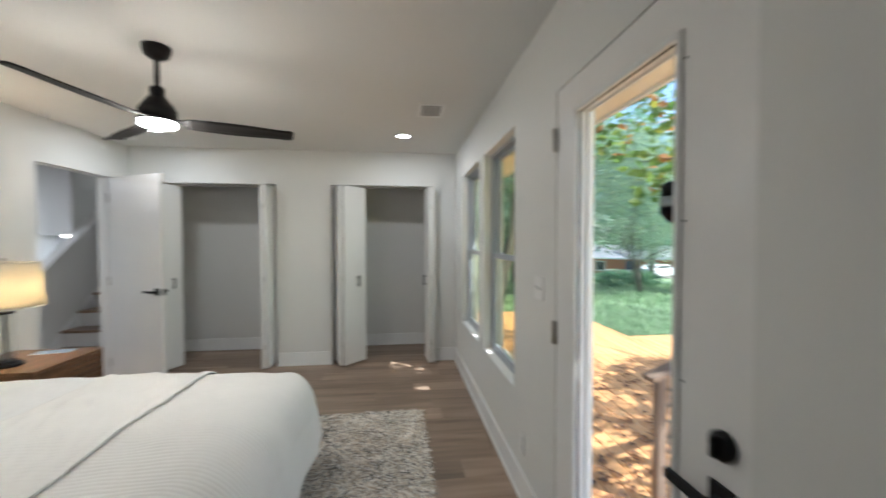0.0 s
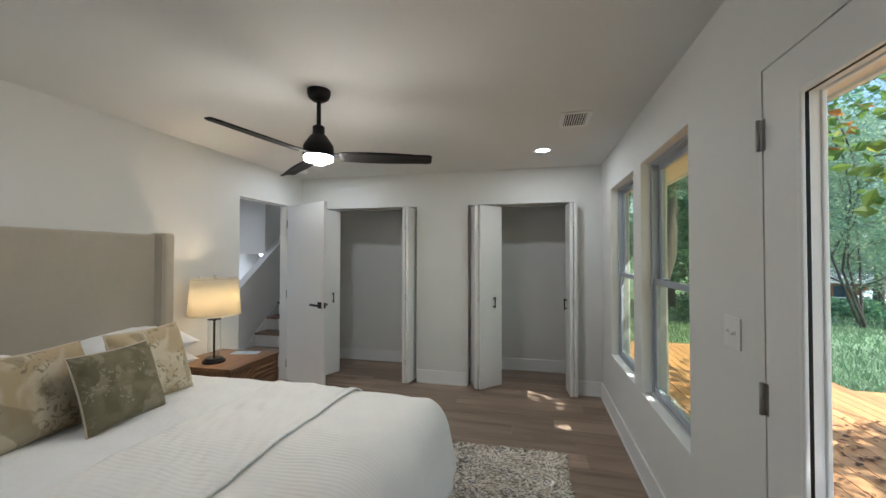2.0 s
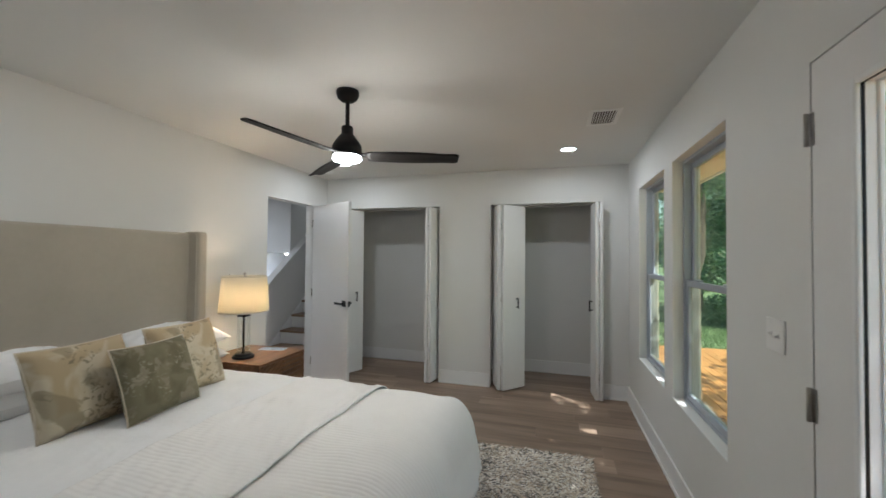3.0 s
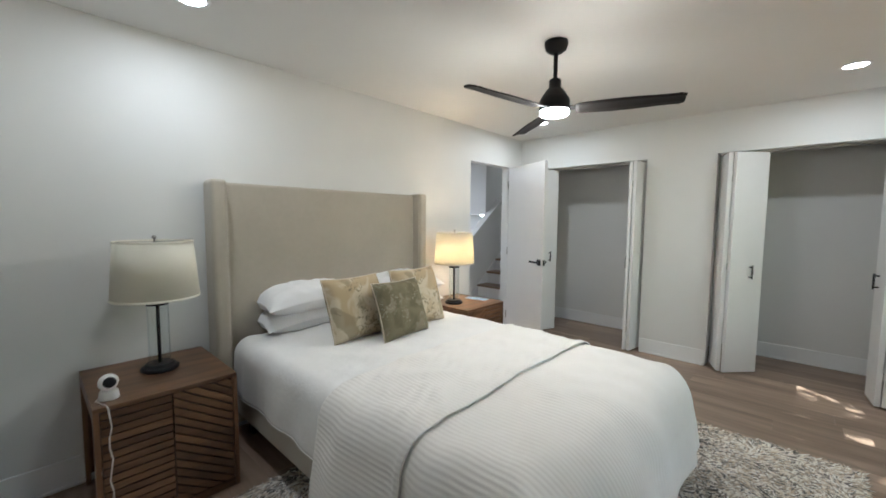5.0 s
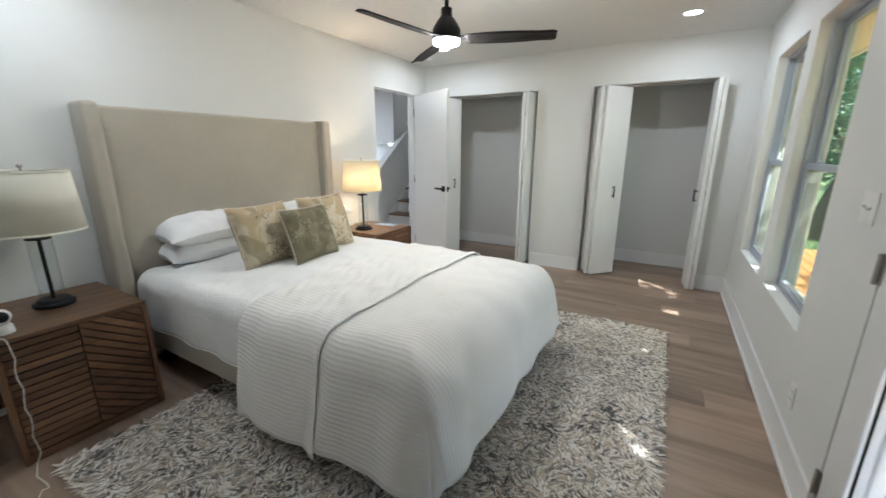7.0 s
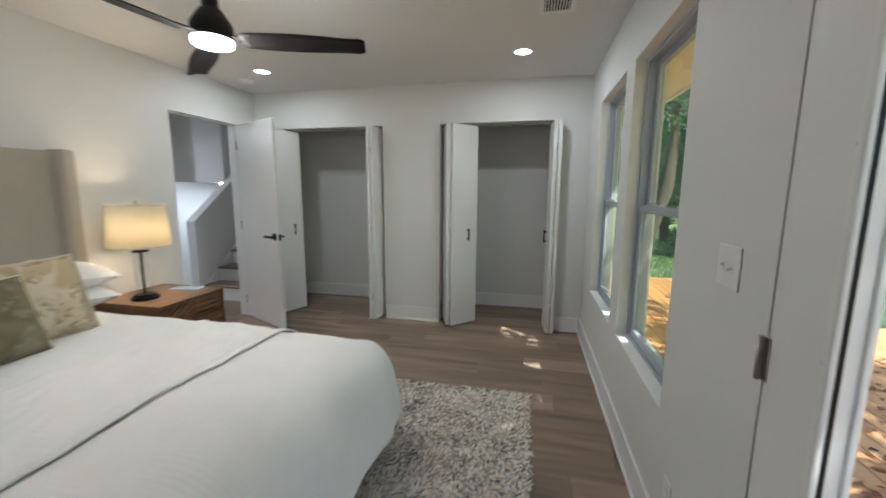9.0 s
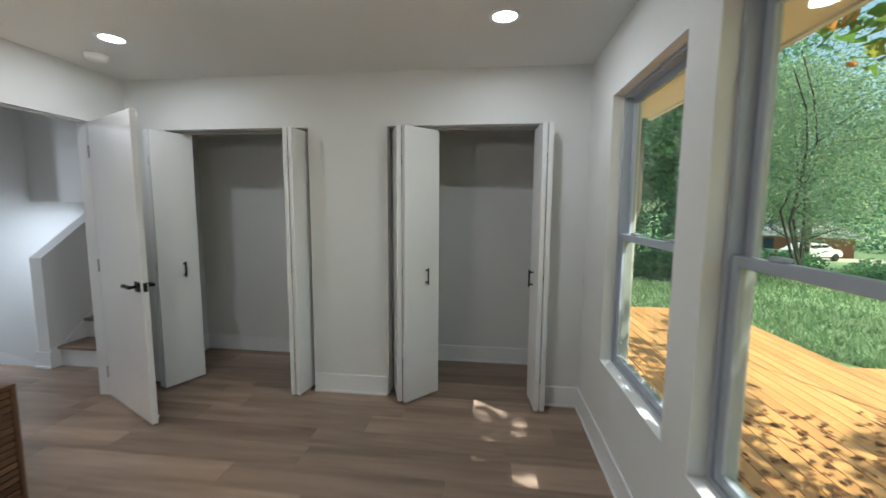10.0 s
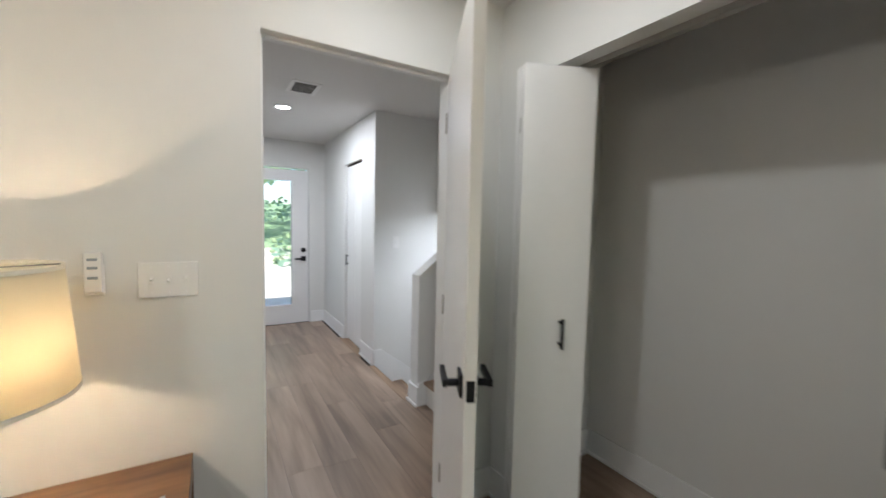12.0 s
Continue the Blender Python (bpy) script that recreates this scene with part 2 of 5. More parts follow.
n_, l_ = sheer.node_tree.nodes, sheer.node_tree.links
tr_, mx_ = n_.new("ShaderNodeBsdfTranslucent"), n_.new("ShaderNodeMixShader")
tr_.inputs[0].default_value = (0.80, 0.75, 0.62, 1)
mx_.inputs[0].default_value = 0.12
l_.new(n_["Principled BSDF"].outputs[0], mx_.inputs[1]), l_.new(tr_.outputs[0], mx_.inputs[2])
l_.new(mx_.outputs[0], n_["Material Output"].inputs[0])
M_PLASTIC = mat("white_plastic", (0.80, 0.79, 0.77), 0.35)
M_DARK_PLASTIC = mat("dark_plastic", (0.008, 0.008, 0.010), 0.3, spec=0.3)
M_GLOW = mat("lamp_disc", (1, 1, 1), 0.5, emit=9, emit_colour=(1.0, 0.97, 0.92))
M_PANE = sheet_glass("window_glass", (0.86, 0.86, 0.72))
M_CLEAR = sheet_glass("clear_glass", (0.97, 0.98, 0.98))
M_TUBE = sheet_glass("lamp_glass", (0.93, 0.95, 0.95), 0.05, 0.9, 2.5)
# white vinyl; its backlit blue-grey shade is put into the colour
M_VINYL_SHADED = mat("vinyl_frame_shaded", (0.38, 0.41, 0.46), 0.3, vary=0.03)
M_CUSHION = printed("beige_print", (0.46, 0.36, 0.22), (0.60, 0.53, 0.39), (0.19, 0.16, 0.10), 7.5)
M_OLIVE = printed("olive_print", (0.145, 0.125, 0.070), (0.20, 0.175, 0.105), (0.34, 0.31, 0.23), 10.0)
M_PIPING = mat("cream_piping", (0.62, 0.54, 0.42), 0.9)
M_DECK = wood("cedar_deck", (0.66, 0.35, 0.14), (0.47, 0.23, 0.09), 0.6, "y", 0.8, 0.14, 0.3)
M_POST = wood("weathered_post", (0.24, 0.17, 0.125), (0.12, 0.085, 0.065), 0.8, "z", 1.0, 0.1, 0.5)
M_SOFFIT = mat("soffit_paint", (0.80, 0.73, 0.60), 0.6, vary=0.04)
M_BARK = mat("bark", (0.085, 0.072, 0.062), 0.9, bump=1.0, scale=18, vary=0.35, stretch=(3, 3, 0.6))
M_GRASS_SOIL = mat("lawn_soil", (0.18, 0.26, 0.14), 0.95, bump=1.0, scale=6, vary=0.45, vary_scale=0.35)
M_BLADES = island("grass_blades", [(0.19, 0.30, 0.16), (0.24, 0.35, 0.19), (0.16, 0.26, 0.13), (0.31, 0.38, 0.25)], 0.8, 0.4)
M_LEAF = island("leaf_green", [(0.10, 0.23, 0.13), (0.14, 0.30, 0.16), (0.07, 0.17, 0.11), (0.22, 0.37, 0.15), (0.15, 0.28, 0.20)], 0.4, 0.55)
M_LEAF_PALE = island("leaf_pale", [(0.31, 0.43, 0.29), (0.24, 0.36, 0.27), (0.40, 0.49, 0.28), (0.19, 0.30, 0.24)], 0.5, 0.55)
M_LEAF_TURN = island("leaf_turning", [(0.11, 0.20, 0.04), (0.15, 0.23, 0.045), (0.09, 0.17, 0.04), (0.13, 0.22, 0.05), (0.17, 0.24, 0.05), (0.12, 0.20, 0.05), (0.19, 0.25, 0.05), (0.14, 0.22, 0.04), (0.10, 0.19, 0.045), (0.16, 0.24, 0.05), (0.30, 0.30, 0.05), (0.46, 0.20, 0.06)], 0.5, 0.62)
M_LITTER = island("fallen_leaves", [(0.16, 0.07, 0.035), (0.24, 0.11, 0.05), (0.10, 0.05, 0.03), (0.30, 0.17, 0.08)], 0.85)
M_RUG = island("rug_pile", [(0.11, 0.105, 0.10), (0.80, 0.74, 0.65), (0.30, 0.27, 0.24), (0.86, 0.83, 0.77), (0.17, 0.16, 0.15), (0.66, 0.57, 0.46), (0.44, 0.38, 0.31), (0.82, 0.78, 0.71), (0.56, 0.46, 0.35), (0.84, 0.80, 0.74)], 0.95, 0, 4.5)
M_RUG_BACK = mat("rug_backing", (0.46, 0.41, 0.35), 0.95, bump=0.8, scale=90, vary=0.2, vary_scale=9)
M_BRICK = mat("brick_far", (0.36, 0.15, 0.09), 0.85, vary=0.15, vary_scale=6)
M_ROOF = mat("shingle_far", (0.30, 0.30, 0.32), 0.9, vary=0.12, vary_scale=3)
M_WHITE_EXT = mat("white_exterior", (0.72, 0.72, 0.70), 0.6, vary=0.04)
M_CARPAINT = mat("white_car_paint", (0.75, 0.76, 0.78), 0.2, vary=0.01)
M_DARKGLASS = mat("dark_glass", (0.02, 0.025, 0.03), 0.08)
M_RUBBER = mat("rubber", (0.02, 0.02, 0.02), 0.8)
M_ROAD = mat("pale_drive", (0.42, 0.40, 0.36), 0.9, vary=0.15, vary_scale=1)
M_PAPER = mat("glossy_paper", (0.36, 0.52, 0.68), 0.3, vary=0.45, vary_scale=14)
M_PICTURE = mat("canvas_print", (0.30, 0.29, 0.29), 0.8, vary=0.3, vary_scale=5)
M_TEAL = mat("lantern_metal", (0.05, 0.065, 0.07), 0.5)
M_BLUE = mat("navy_vinyl", (0.02, 0.05, 0.10), 0.5)
M_GREYBAND = mat("grey_vinyl", (0.28, 0.32, 0.34), 0.5)
M_ALMOND = mat("cord_white", (0.75, 0.72, 0.66), 0.5)

# ---- mesh tools ----


def part(name, bm, material, parent=None, label="", kind=""):
    me = bpy.data.meshes.new(name)
    bm.normal_update()
    bm.to_mesh(me)
    bm.free()
    me.materials.append(material)
    ob = new(name, me)
    if parent is not None:
        ob.parent = parent
    return tagged(ob, label, kind=kind)


def thing(name, place, label, category, group="", turn=0.0):
    ob = new(name)
    ob.empty_display_size = 0.1
    ob.matrix_world = pose(*place, 0, 0, turn)
    return tagged(ob, label, category, group)


def box(bm, a, b, bevel=0.0, seg=2, m=None):
    """A box from corner a to corner b, its edges rounded by bevel."""
    c = [(p + q) / 2 for p, q in zip(a, b)]
    s = [abs(q - p) for p, q in zip(a, b)]
    vs = bmesh.ops.create_cube(bm, size=1.0, matrix=Matrix.Translation(c) @ Matrix.Diagonal((*s, 1)))["verts"]
    if bevel:
        es = list({e for v in vs for e in v.link_edges})
        vs = bmesh.ops.bevel(bm, geom=es, offset=bevel, segments=seg, affect="EDGES", profile=0.5)["verts"]
    if m is not None:
        bmesh.ops.transform(bm, matrix=m, verts=list(vs))
    return bm


def bx(a, b, bevel=0.0, seg=2, m=None):
    return box(bmesh.new(), a, b, bevel, seg, m)


def lathe(bm, profile, n=32, m=None, caps=True):
    """A turned body from (radius, height) pairs."""
    rings = []
    for r, z in profile:
        rings.append([bm.verts.new((r * math.cos(2 * math.pi * i / n), r * math.sin(2 * math.pi * i / n), z)) for i in range(n)])
    for p, q in zip(rings, rings[1:]):
        for i in range(n):
            f = bm.faces.new((p[i], p[(i + 1) % n], q[(i + 1) % n], q[i]))
            f.smooth = True
    if caps:
        bm.faces.new(rings[0][::-1]), bm.faces.new(rings[-1])
    if m is not None:
        bmesh.ops.transform(bm, matrix=m, verts=[v for r in rings for v in r])
    return bm


def tube(bm, pts, r, n=8):
    """A round bar through points; r is one radius or one for each point."""
    pts = [Vector(p) for p in pts]
    rs = r if isinstance(r, (list, tuple)) else [r] * len(pts)
    rings = []
    for i, p in enumerate(pts):
        d = (pts[min(i + 1, len(pts) - 1)] - pts[max(i - 1, 0)]).normalized()
        u = d.cross(Vector((0, 0, 1)) if abs(d.z) < 0.9 else Vector((1, 0, 0))).normalized()
        v = d.cross(u)
        rings.append([bm.verts.new(p + rs[i] * (u * math.cos(2 * math.pi * k / n) + v * math.sin(2 * math.pi * k / n))) for k in range(n)])
    for a, b in zip(rings, rings[1:]):
        for k in range(n):
            f = bm.faces.new((a[k], b[k], b[(k + 1) % n], a[(k + 1) % n]))
            f.smooth = True
    bm.faces.new(rings[0]), bm.faces.new(rings[-1][::-1])
    return bm


def structure(name, a, b, material, bevel=0.0):
    return part(name, bx(a, b, bevel), material, kind="structure")


def pierced(name, axis, at, lo, hi, openings, material, top=2.44, low=0.0):
    """A wall from `at` = (near, far) across, lo..hi along, with rectangular openings (lo, hi, bottom, top)."""
    bm = bmesh.new()

    def blk(p, q, z0, z1):
        if q - p > 1e-4 and z1 - z0 > 1e-4:
            if axis == "x":
                box(bm, (p, at[0], z0), (q, at[1], z1))
            else:
                box(bm, (at[0], p, z0), (at[1], q, z1))
    edge = lo
    for o in sorted(openings):
        blk(edge, o[0], low, top)
        blk(o[0], o[1], low, o[2])
        blk(o[0], o[1], o[3], top)
        edge = o[1]
    blk(edge, hi, low, top)
    bmesh.ops.remove_doubles(bm, verts=bm.verts, dist=1e-5)
    return part(name, bm, material, kind="structure")


def surface(name, verts, faces, material, parent=None, label="", kind="", smooth=True, thick=0.0):
    me = bpy.data.meshes.new(name)
    me.from_pydata([tuple(map(float, v)) for v in verts], [], faces)
    me.materials.append(material)
    if smooth:
        me.polygons.foreach_set("use_smooth", [True] * len(me.polygons))
    me.update()
    ob = new(name, me)
    if parent is not None:
        ob.parent = parent
    if thick:
        md = ob.modifiers.new("solid", "SOLIDIFY")
        md.thickness, md.offset = thick, -1
    return tagged(ob, label, kind=kind)


def grid_faces(nu, nv, wrap=False):
    return [(i * nv + j, (i + 1) % nu * nv + j, (i + 1) % nu * nv + j + 1, i * nv + j + 1) for i in range(nu if wrap else nu - 1) for j in range(nv - 1)]


# ---- shell ----
XE, XW, YN, YS, H = 0.675, -2.88, 4.51, -0.17, 2.44
OUT = XE + 0.16
WIN = [(2.185, 3.0), (3.2, 4.025)]
SILL, HEAD = 0.555, 2.095
C1, C2, CT = (-2.56, -1.366), (-0.76, 0.415), 2.055
YH = 4.6        # north side of the hall
XST = -4.85     # west side of the stairs
pierced("wall_east", "y", (XE, OUT), -1.4, 5.3, [(0.655, 1.59, 0.0, 2.0595)] + [(a, b, SILL, HEAD) for a, b in WIN], M_WALL)
pierced("wall_north", "x", (YN, YN + 0.13), XW, XE, [(*C1, 0, CT), (*C2, 0, CT)], M_WALL)
pierced("wall_west", "y", (XW - 0.11, XW), -1.4, 8.5, [(3.437, 4.228, 0.0, 2.065)], M_WALL, top=5.0)
pierced("wall_south", "x", (YS - 0.11, YS), XW, XE, [(-0.85, 0.5, 0, 2.1)], M_WALL)
structure("wall_closet_back", (XW, 5.27, 0), (XE, 5.37, H), M_WALL)
structure("wall_closet_divider", (-1.12, YN + 0.13, 0), (-1.0, 5.27, H), M_WALL)
structure("wall_recess", (XW, -1.5, 0), (OUT, -1.4, H), M_WALL)
structure("ceiling", (XW, -1.5, H), (OUT, 5.37, H + 0.12), M_CEIL)
structure("subfloor", (XW - 0.11, -1.5, -0.2), (OUT, 5.37, -0.012), M_GAP)
# hall and stairs
structure("hall_subfloor", (-6.95, 2.2, -0.2), (XW - 0.11, YH, -0.012), M_GAP)
structure("hall_ceiling", (-6.95, 2.1, H), (XW - 0.11, 5.27, H + 0.12), M_CEIL)
pierced("wall_hall_west", "y", (-6.95, -6.8), 2.1, YH + 0.1, [(3.46, 4.39, 0, 2.09)], M_WALL)
structure("wall_hall_south", (-6.8, 2.1, 0), (XW - 0.11, 2.2, H), M_WALL)
pierced("wall_hall_north", "x", (YH, YH + 0.1), -6.8, XST, [(-5.83, -5.23, 0, 2.045)], M_WALL)
structure("wall_stair_west", (XST - 0.1, YH + 0.1, -1.5), (XST, 8.5, 5.0), M_WALL)
structure("hall_closet_floor", (-5.9, YH - 0.05, -0.1), (-5.15, 5.2, -0.001), M_FLOOR_B)
structure("wall_stair_header", (XST, 5.27, 1.5), (-4.02, 5.37, 5.0), M_WALL)
structure("lower_ceiling", (XST, 5.37, 1.5), (-4.02, 8.5, 1.6), M_CEIL)
structure("wall_stair_north", (XST, 8.5, -1.5), (XW - 0.11, 8.6, 5.0), M_WALL)
structure("upper_ceiling", (XST - 0.1, 5.27, 5.0), (XW, 8.6, 5.1), M_CEIL)
structure("wall_upper_south", (-4.02, 5.27, H + 0.12), (XW - 0.11, 5.37, 5.0), M_WALL)
structure("lower_floor", (XST, 4.6, -1.6), (-4.02, 8.5, -1.5), M_FLOOR_B)
structure("wall_closet_hall", (-5.9, 5.2, 0), (-5.15, 5.3, H), M_WALL)

# low wall beside the stairs, with its sloping top
RISE, RUN, Y0 = 0.19, 0.245, 4.67


def sloping(name, x0, x1, prof, material, bevel=0.0):
    bm = bmesh.new()
    a = [bm.verts.new((x0, y, z)) for y, z in prof]
    b = [bm.verts.new((x1, y, z)) for y, z in prof]
    bm.faces.new(a), bm.faces.new(b[::-1])
    for i in range(len(prof)):
        j = (i + 1) % len(prof)
        bm.faces.new((a[i], b[i], b[j], a[j]))
    bmesh.ops.recalc_face_normals(bm, faces=bm.faces)
    return part(name, bm, material, kind="structure")


SL = RISE / RUN
sloping("stair_low_wall", -4.02, -3.9, [(YH, -1.5), (YH, 1.0), (8.5, 1.0 + SL * (8.5 - YH)), (8.5, -1.5)], M_WALL)
sloping("stair_wall_base", -3.9, -3.885, [(YH, 0), (YH, 0.17), (YH + 0.1, 0.2), (8.4, 0.2 + SL * (8.3 - YH)), (8.4, 0)], M_TRIM)
sloping("stair_wall_base", XST, XST + 0.015, [(YH, -0.05), (YH, 0.15), (YH + 0.08, 0.15), (7.2, 0.15 - SL * (7.1 - YH)), (7.2, -0.05 - SL * (7.1 - YH))], M_TRIM)
structure("newel_base", (-4.035, YH - 0.015, 0), (-3.885, YH, 0.15), M_TRIM, 0.003)
structure("newel_shoe", (-4.045, YH - 0.028, 0), (-3.875, YH - 0.015, 0.02), M_TRIM, 0.003)
structure("newel_base_side", (-4.035, YH, 0), (-4.02, YH + 0.2, 0.15), M_TRIM, 0.003)


def flight(name, x0, x1, y0, steps, up, label):
    ob = thing(name, (x0, y0, 0), label, "stairs")
    for i in range(steps):
        z = RISE * (i + 1) if up else -RISE * (i + 1)
        y = i * RUN if up else i * RUN + 0.03
        if up:
            part("tread", bx((0.016, y - 0.028, z - 0.028), (x1 - x0 - 0.002, y + RUN, z), 0.006, 1), M_FLOOR_B, ob, "oak stair tread")
            part("riser", bx((0.016, y, z - RISE), (x1 - x0 - 0.002, y + 0.016, z - 0.028)), M_TRIM, ob, "white painted riser")
        else:
            part("tread", bx((0.016, y, z - 0.028), (x1 - x0 - 0.002, y + RUN + 0.028, z), 0.006, 1), M_FLOOR_B, ob, "oak stair tread")
            part("riser", bx((0.016, y - 0.016, z), (x1 - x0 - 0.002, y, z + RISE - 0.028)), M_TRIM, ob, "white painted riser")
    return ob


flight("stairs_up", -3.9, XW - 0.11, Y0, 14, True, "oak and white stairs rising beside the hall")
flight("stairs_down", XST, -4.02, YH, 8, False, "oak and white stairs going down from the hall")
structure("stair_nosing", (XST, YH - 0.05, -0.012), (-4.02, YH + 0.012, 0.0), M_FLOOR_B, 0.003)


def board(a, b, n, h=0.15, t=0.014):
    """Baseboard with a shoe moulding from a to b on the floor; n is the way it faces."""
    (x0, y0), (x1, y1), (nx, ny) = a, b, n
    lo = (min(x0, x1, x0 + nx * t, x1 + nx * t), min(y0, y1, y0 + ny * t, y1 + ny * t))
    hi = (max(x0, x1, x0 + nx * t, x1 + nx * t), max(y0, y1, y0 + ny * t, y1 + ny * t))
    structure("baseboard", (*lo, 0.0), (*hi, h), M_TRIM, 0.0025)
    s = 0.012
    x0, x1, y0, y1 = x0 + nx * t, x1 + nx * t, y0 + ny * t, y1 + ny * t
    lo = (min(x0, x1, x0 + nx * s, x1 + nx * s), min(y0, y1, y0 + ny * s, y1 + ny * s))
    hi = (max(x0, x1, x0 + nx * s, x1 + nx * s), max(y0, y1, y0 + ny * s, y1 + ny * s))
    structure("shoe_moulding", (*lo, 0.0), (*hi, 0.019), M_TRIM, 0.004)


board((XE, 1.6), (XE, YN), (-1, 0))
board((XE, YS), (XE, 0.645), (-1, 0))
board((XW, YS), (XW, 3.43), (1, 0))
board((XW, 4.235), (XW, YN), (1, 0))
board((XW, YN), (C1[0] - 0.01, YN), (0, -1))
board((C1[1] + 0.006, YN), (C2[0] - 0.006, YN), (0, -1))
board((C2[1] + 0.01, YN), (XE - 0.015, YN), (0, -1))
board((XW + 0.015, YS), (-0.86, YS), (0, 1))
board((XW, 5.27), (-1.12, 5.27), (0, -1))
board((-1.0, 5.27), (XE, 5.27), (0, -1))
board((XW, YN + 0.13), (XW, 5.256), (1, 0))
board((-1.12, YN + 0.13), (-1.12, 5.256), (-1, 0))
board((-1.0, YN + 0.13), (-1.0, 5.256), (1, 0))
board((XE, YN + 0.13), (XE, 5.256), (-1, 0))
board((-6.8, 4.41), (-6.8, YH), (1, 0))
board((-6.8, 2.2), (-6.8, 3.44), (1, 0))
board((-6.786, YH), (-5.84, YH), (0, -1))
board((-5.22, YH), (XST, YH), (0, -1))
board((XW - 0.11, 2.2), (XW - 0.11, 3.43), (-1, 0))

# door linings and closet header tracks
for a, b in ((3.437, 3.4385), (4.2265, 4.228)):
    structure("door_jamb", (XW - 0.112, a, 0), (XW + 0.002, b, 2.065), M_TRIM)
structure("door_stop", (XW - 0.075, 3.4385, 0), (XW - 0.045, 3.449, 2.055), M_TRIM, 0.002)
structure("door_stop", (XW - 0.075, 3.4385, 2.055), (XW - 0.045, 4.2265, 2.065), M_TRIM, 0.002)
for c in (C1, C2):
    structure("closet_track", (c[0] + 0.01, YN + 0.08, CT - 0.022), (c[1] - 0.01, YN + 0.11, CT), M_NICKEL)


def pull(parent, place, turn):
    """A short black bar pull on two feet, standing off a door face that looks along -y before the turn."""
    h = part("pull", tube(bmesh.new(), [(0, -0.03, -0.062), (0, -0.03, 0.062)], 0.0068, 10), M_BLACK, parent, "matte black bar pull")
    for z in (-0.045, 0.045):
        f = part("foot", tube(bmesh.new(), [(0, 0, z), (0, -0.03, z)], 0.006, 8), M_BLACK, h)
    h.matrix_local = pose(*place, 0, 0, turn)
    return h


def bifold(pivot, knuckle, end, label):
    """Two flush panels hinged back to back at the knuckle, which stands out into the room."""
    ob = thing("bifold_door", (*pivot, 0), label, "closet door", "bifold closet doors")
    o = Vector((*pivot, 0))
    kn = Vector((*knuckle, 0)) - o
    ends = [Vector((*p, 0)) - o for p in (pivot, end)]
    for k in range(2):
        d = (ends[k] - kn).normalized()
        out_side = 1 if d.cross(ends[1 - k] - kn).z < 0 else -1
        outward = Vector((-d.y, d.x, 0)) * out_side
        d = ends[k] - outward * 0.02 - kn
        L, ang = d.length, math.degrees(math.atan2(d.y, d.x))
        y0, y1 = sorted((0.0035 * out_side, 0.0365 * out_side))
        pn = part("panel", bx((0.0, y0, 0.018), (L, y1, CT - 0.022), 0.002), M_DOOR, ob)
        pn.matrix_local = pose(kn.x, kn.y, 0, 0, 0, ang)
        if k == 1:
            pull(pn, (L * 0.60, 0.0365 * out_side, 0.955), 180 if out_side > 0 else 0)
    for z in (0.25, 1.0, 1.8):
        kx = Vector((*knuckle, 0)) - o
        hg = part("hinge", tube(bmesh.new(), [(kx.x, kx.y + 0.004, z - 0.03), (kx.x, kx.y + 0.004, z + 0.03)], 0.004, 8), M_NICKEL, ob)
    return ob


bifold((-2.535, 4.62), (-2.565, 4.360), (-2.430, 4.635), "white folding closet door pushed open beside the bedroom door")
bifold((-1.400, 4.625), (-1.462, 4.380), (-1.505, 4.625), "white folding closet door folded tight against its jamb")
bifold((-0.733, 4.625), (-0.622, 4.385), (-0.395, 4.605), "white folding closet door standing half folded")
bifold((0.385, 4.625), (0.375, 4.370), (0.330, 4.625), "white folding closet door folded flat beside the window wall")

# ---- bedroom door ----


def lever(parent, place, side, grip=-1, material=None):
    """A square rose with a straight lever; side: the way out of the door face along y."""
    r = part("rose", bx((-0.033, 0, -0.033), (0.033, 0.009 * side, 0.033), 0.002), M_BLACK, parent, "square black rose")
    r.matrix_local = pose(*place)
    part("spindle", tube(bmesh.new(), [(0, 0.008 * side, 0), (0, 0.05 * side, 0)], 0.011, 12), M_BLACK, r)
    part("lever", bx((0.012 * -grip, 0.04 * side, -0.011), (0.115 * grip, 0.056 * side, 0.011), 0.003), M_BLACK, r, "straight black lever")
    return r


door = thing("door_open", (XW + 0.006, 4.222, 0), "white flush bedroom door standing open against the closet", "door", turn=-26.3)
leaf = part("leaf", bx((0.004, -0.0175, 0.012), (0.757, 0.0175, 2.055), 0.002), M_DOOR, door)
lever(leaf, (0.692, -0.0175, 0.94), -1, -1)
lever(leaf, (0.692, 0.0175, 0.94), 1, -1)
part("latch_plate", bx((0.7572, -0.012, 0.91), (0.7592, 0.012, 0.97), 0.0), M_BLACK, leaf)
for z in (0.2, 1.02, 1.85):
    part("hinge", tube(bmesh.new(), [(0, -0.02, z - 0.045), (0, -0.02, z + 0.045)], 0.006, 8), M_NICKEL, door, "nickel butt hinge")
part("bumper", tube(bmesh.new(), [(0.7, 0.018, 0.03), (0.7, 0.045, 0.03)], 0.008, 8), M_PLASTIC, leaf)

# ---- glazed doors ----


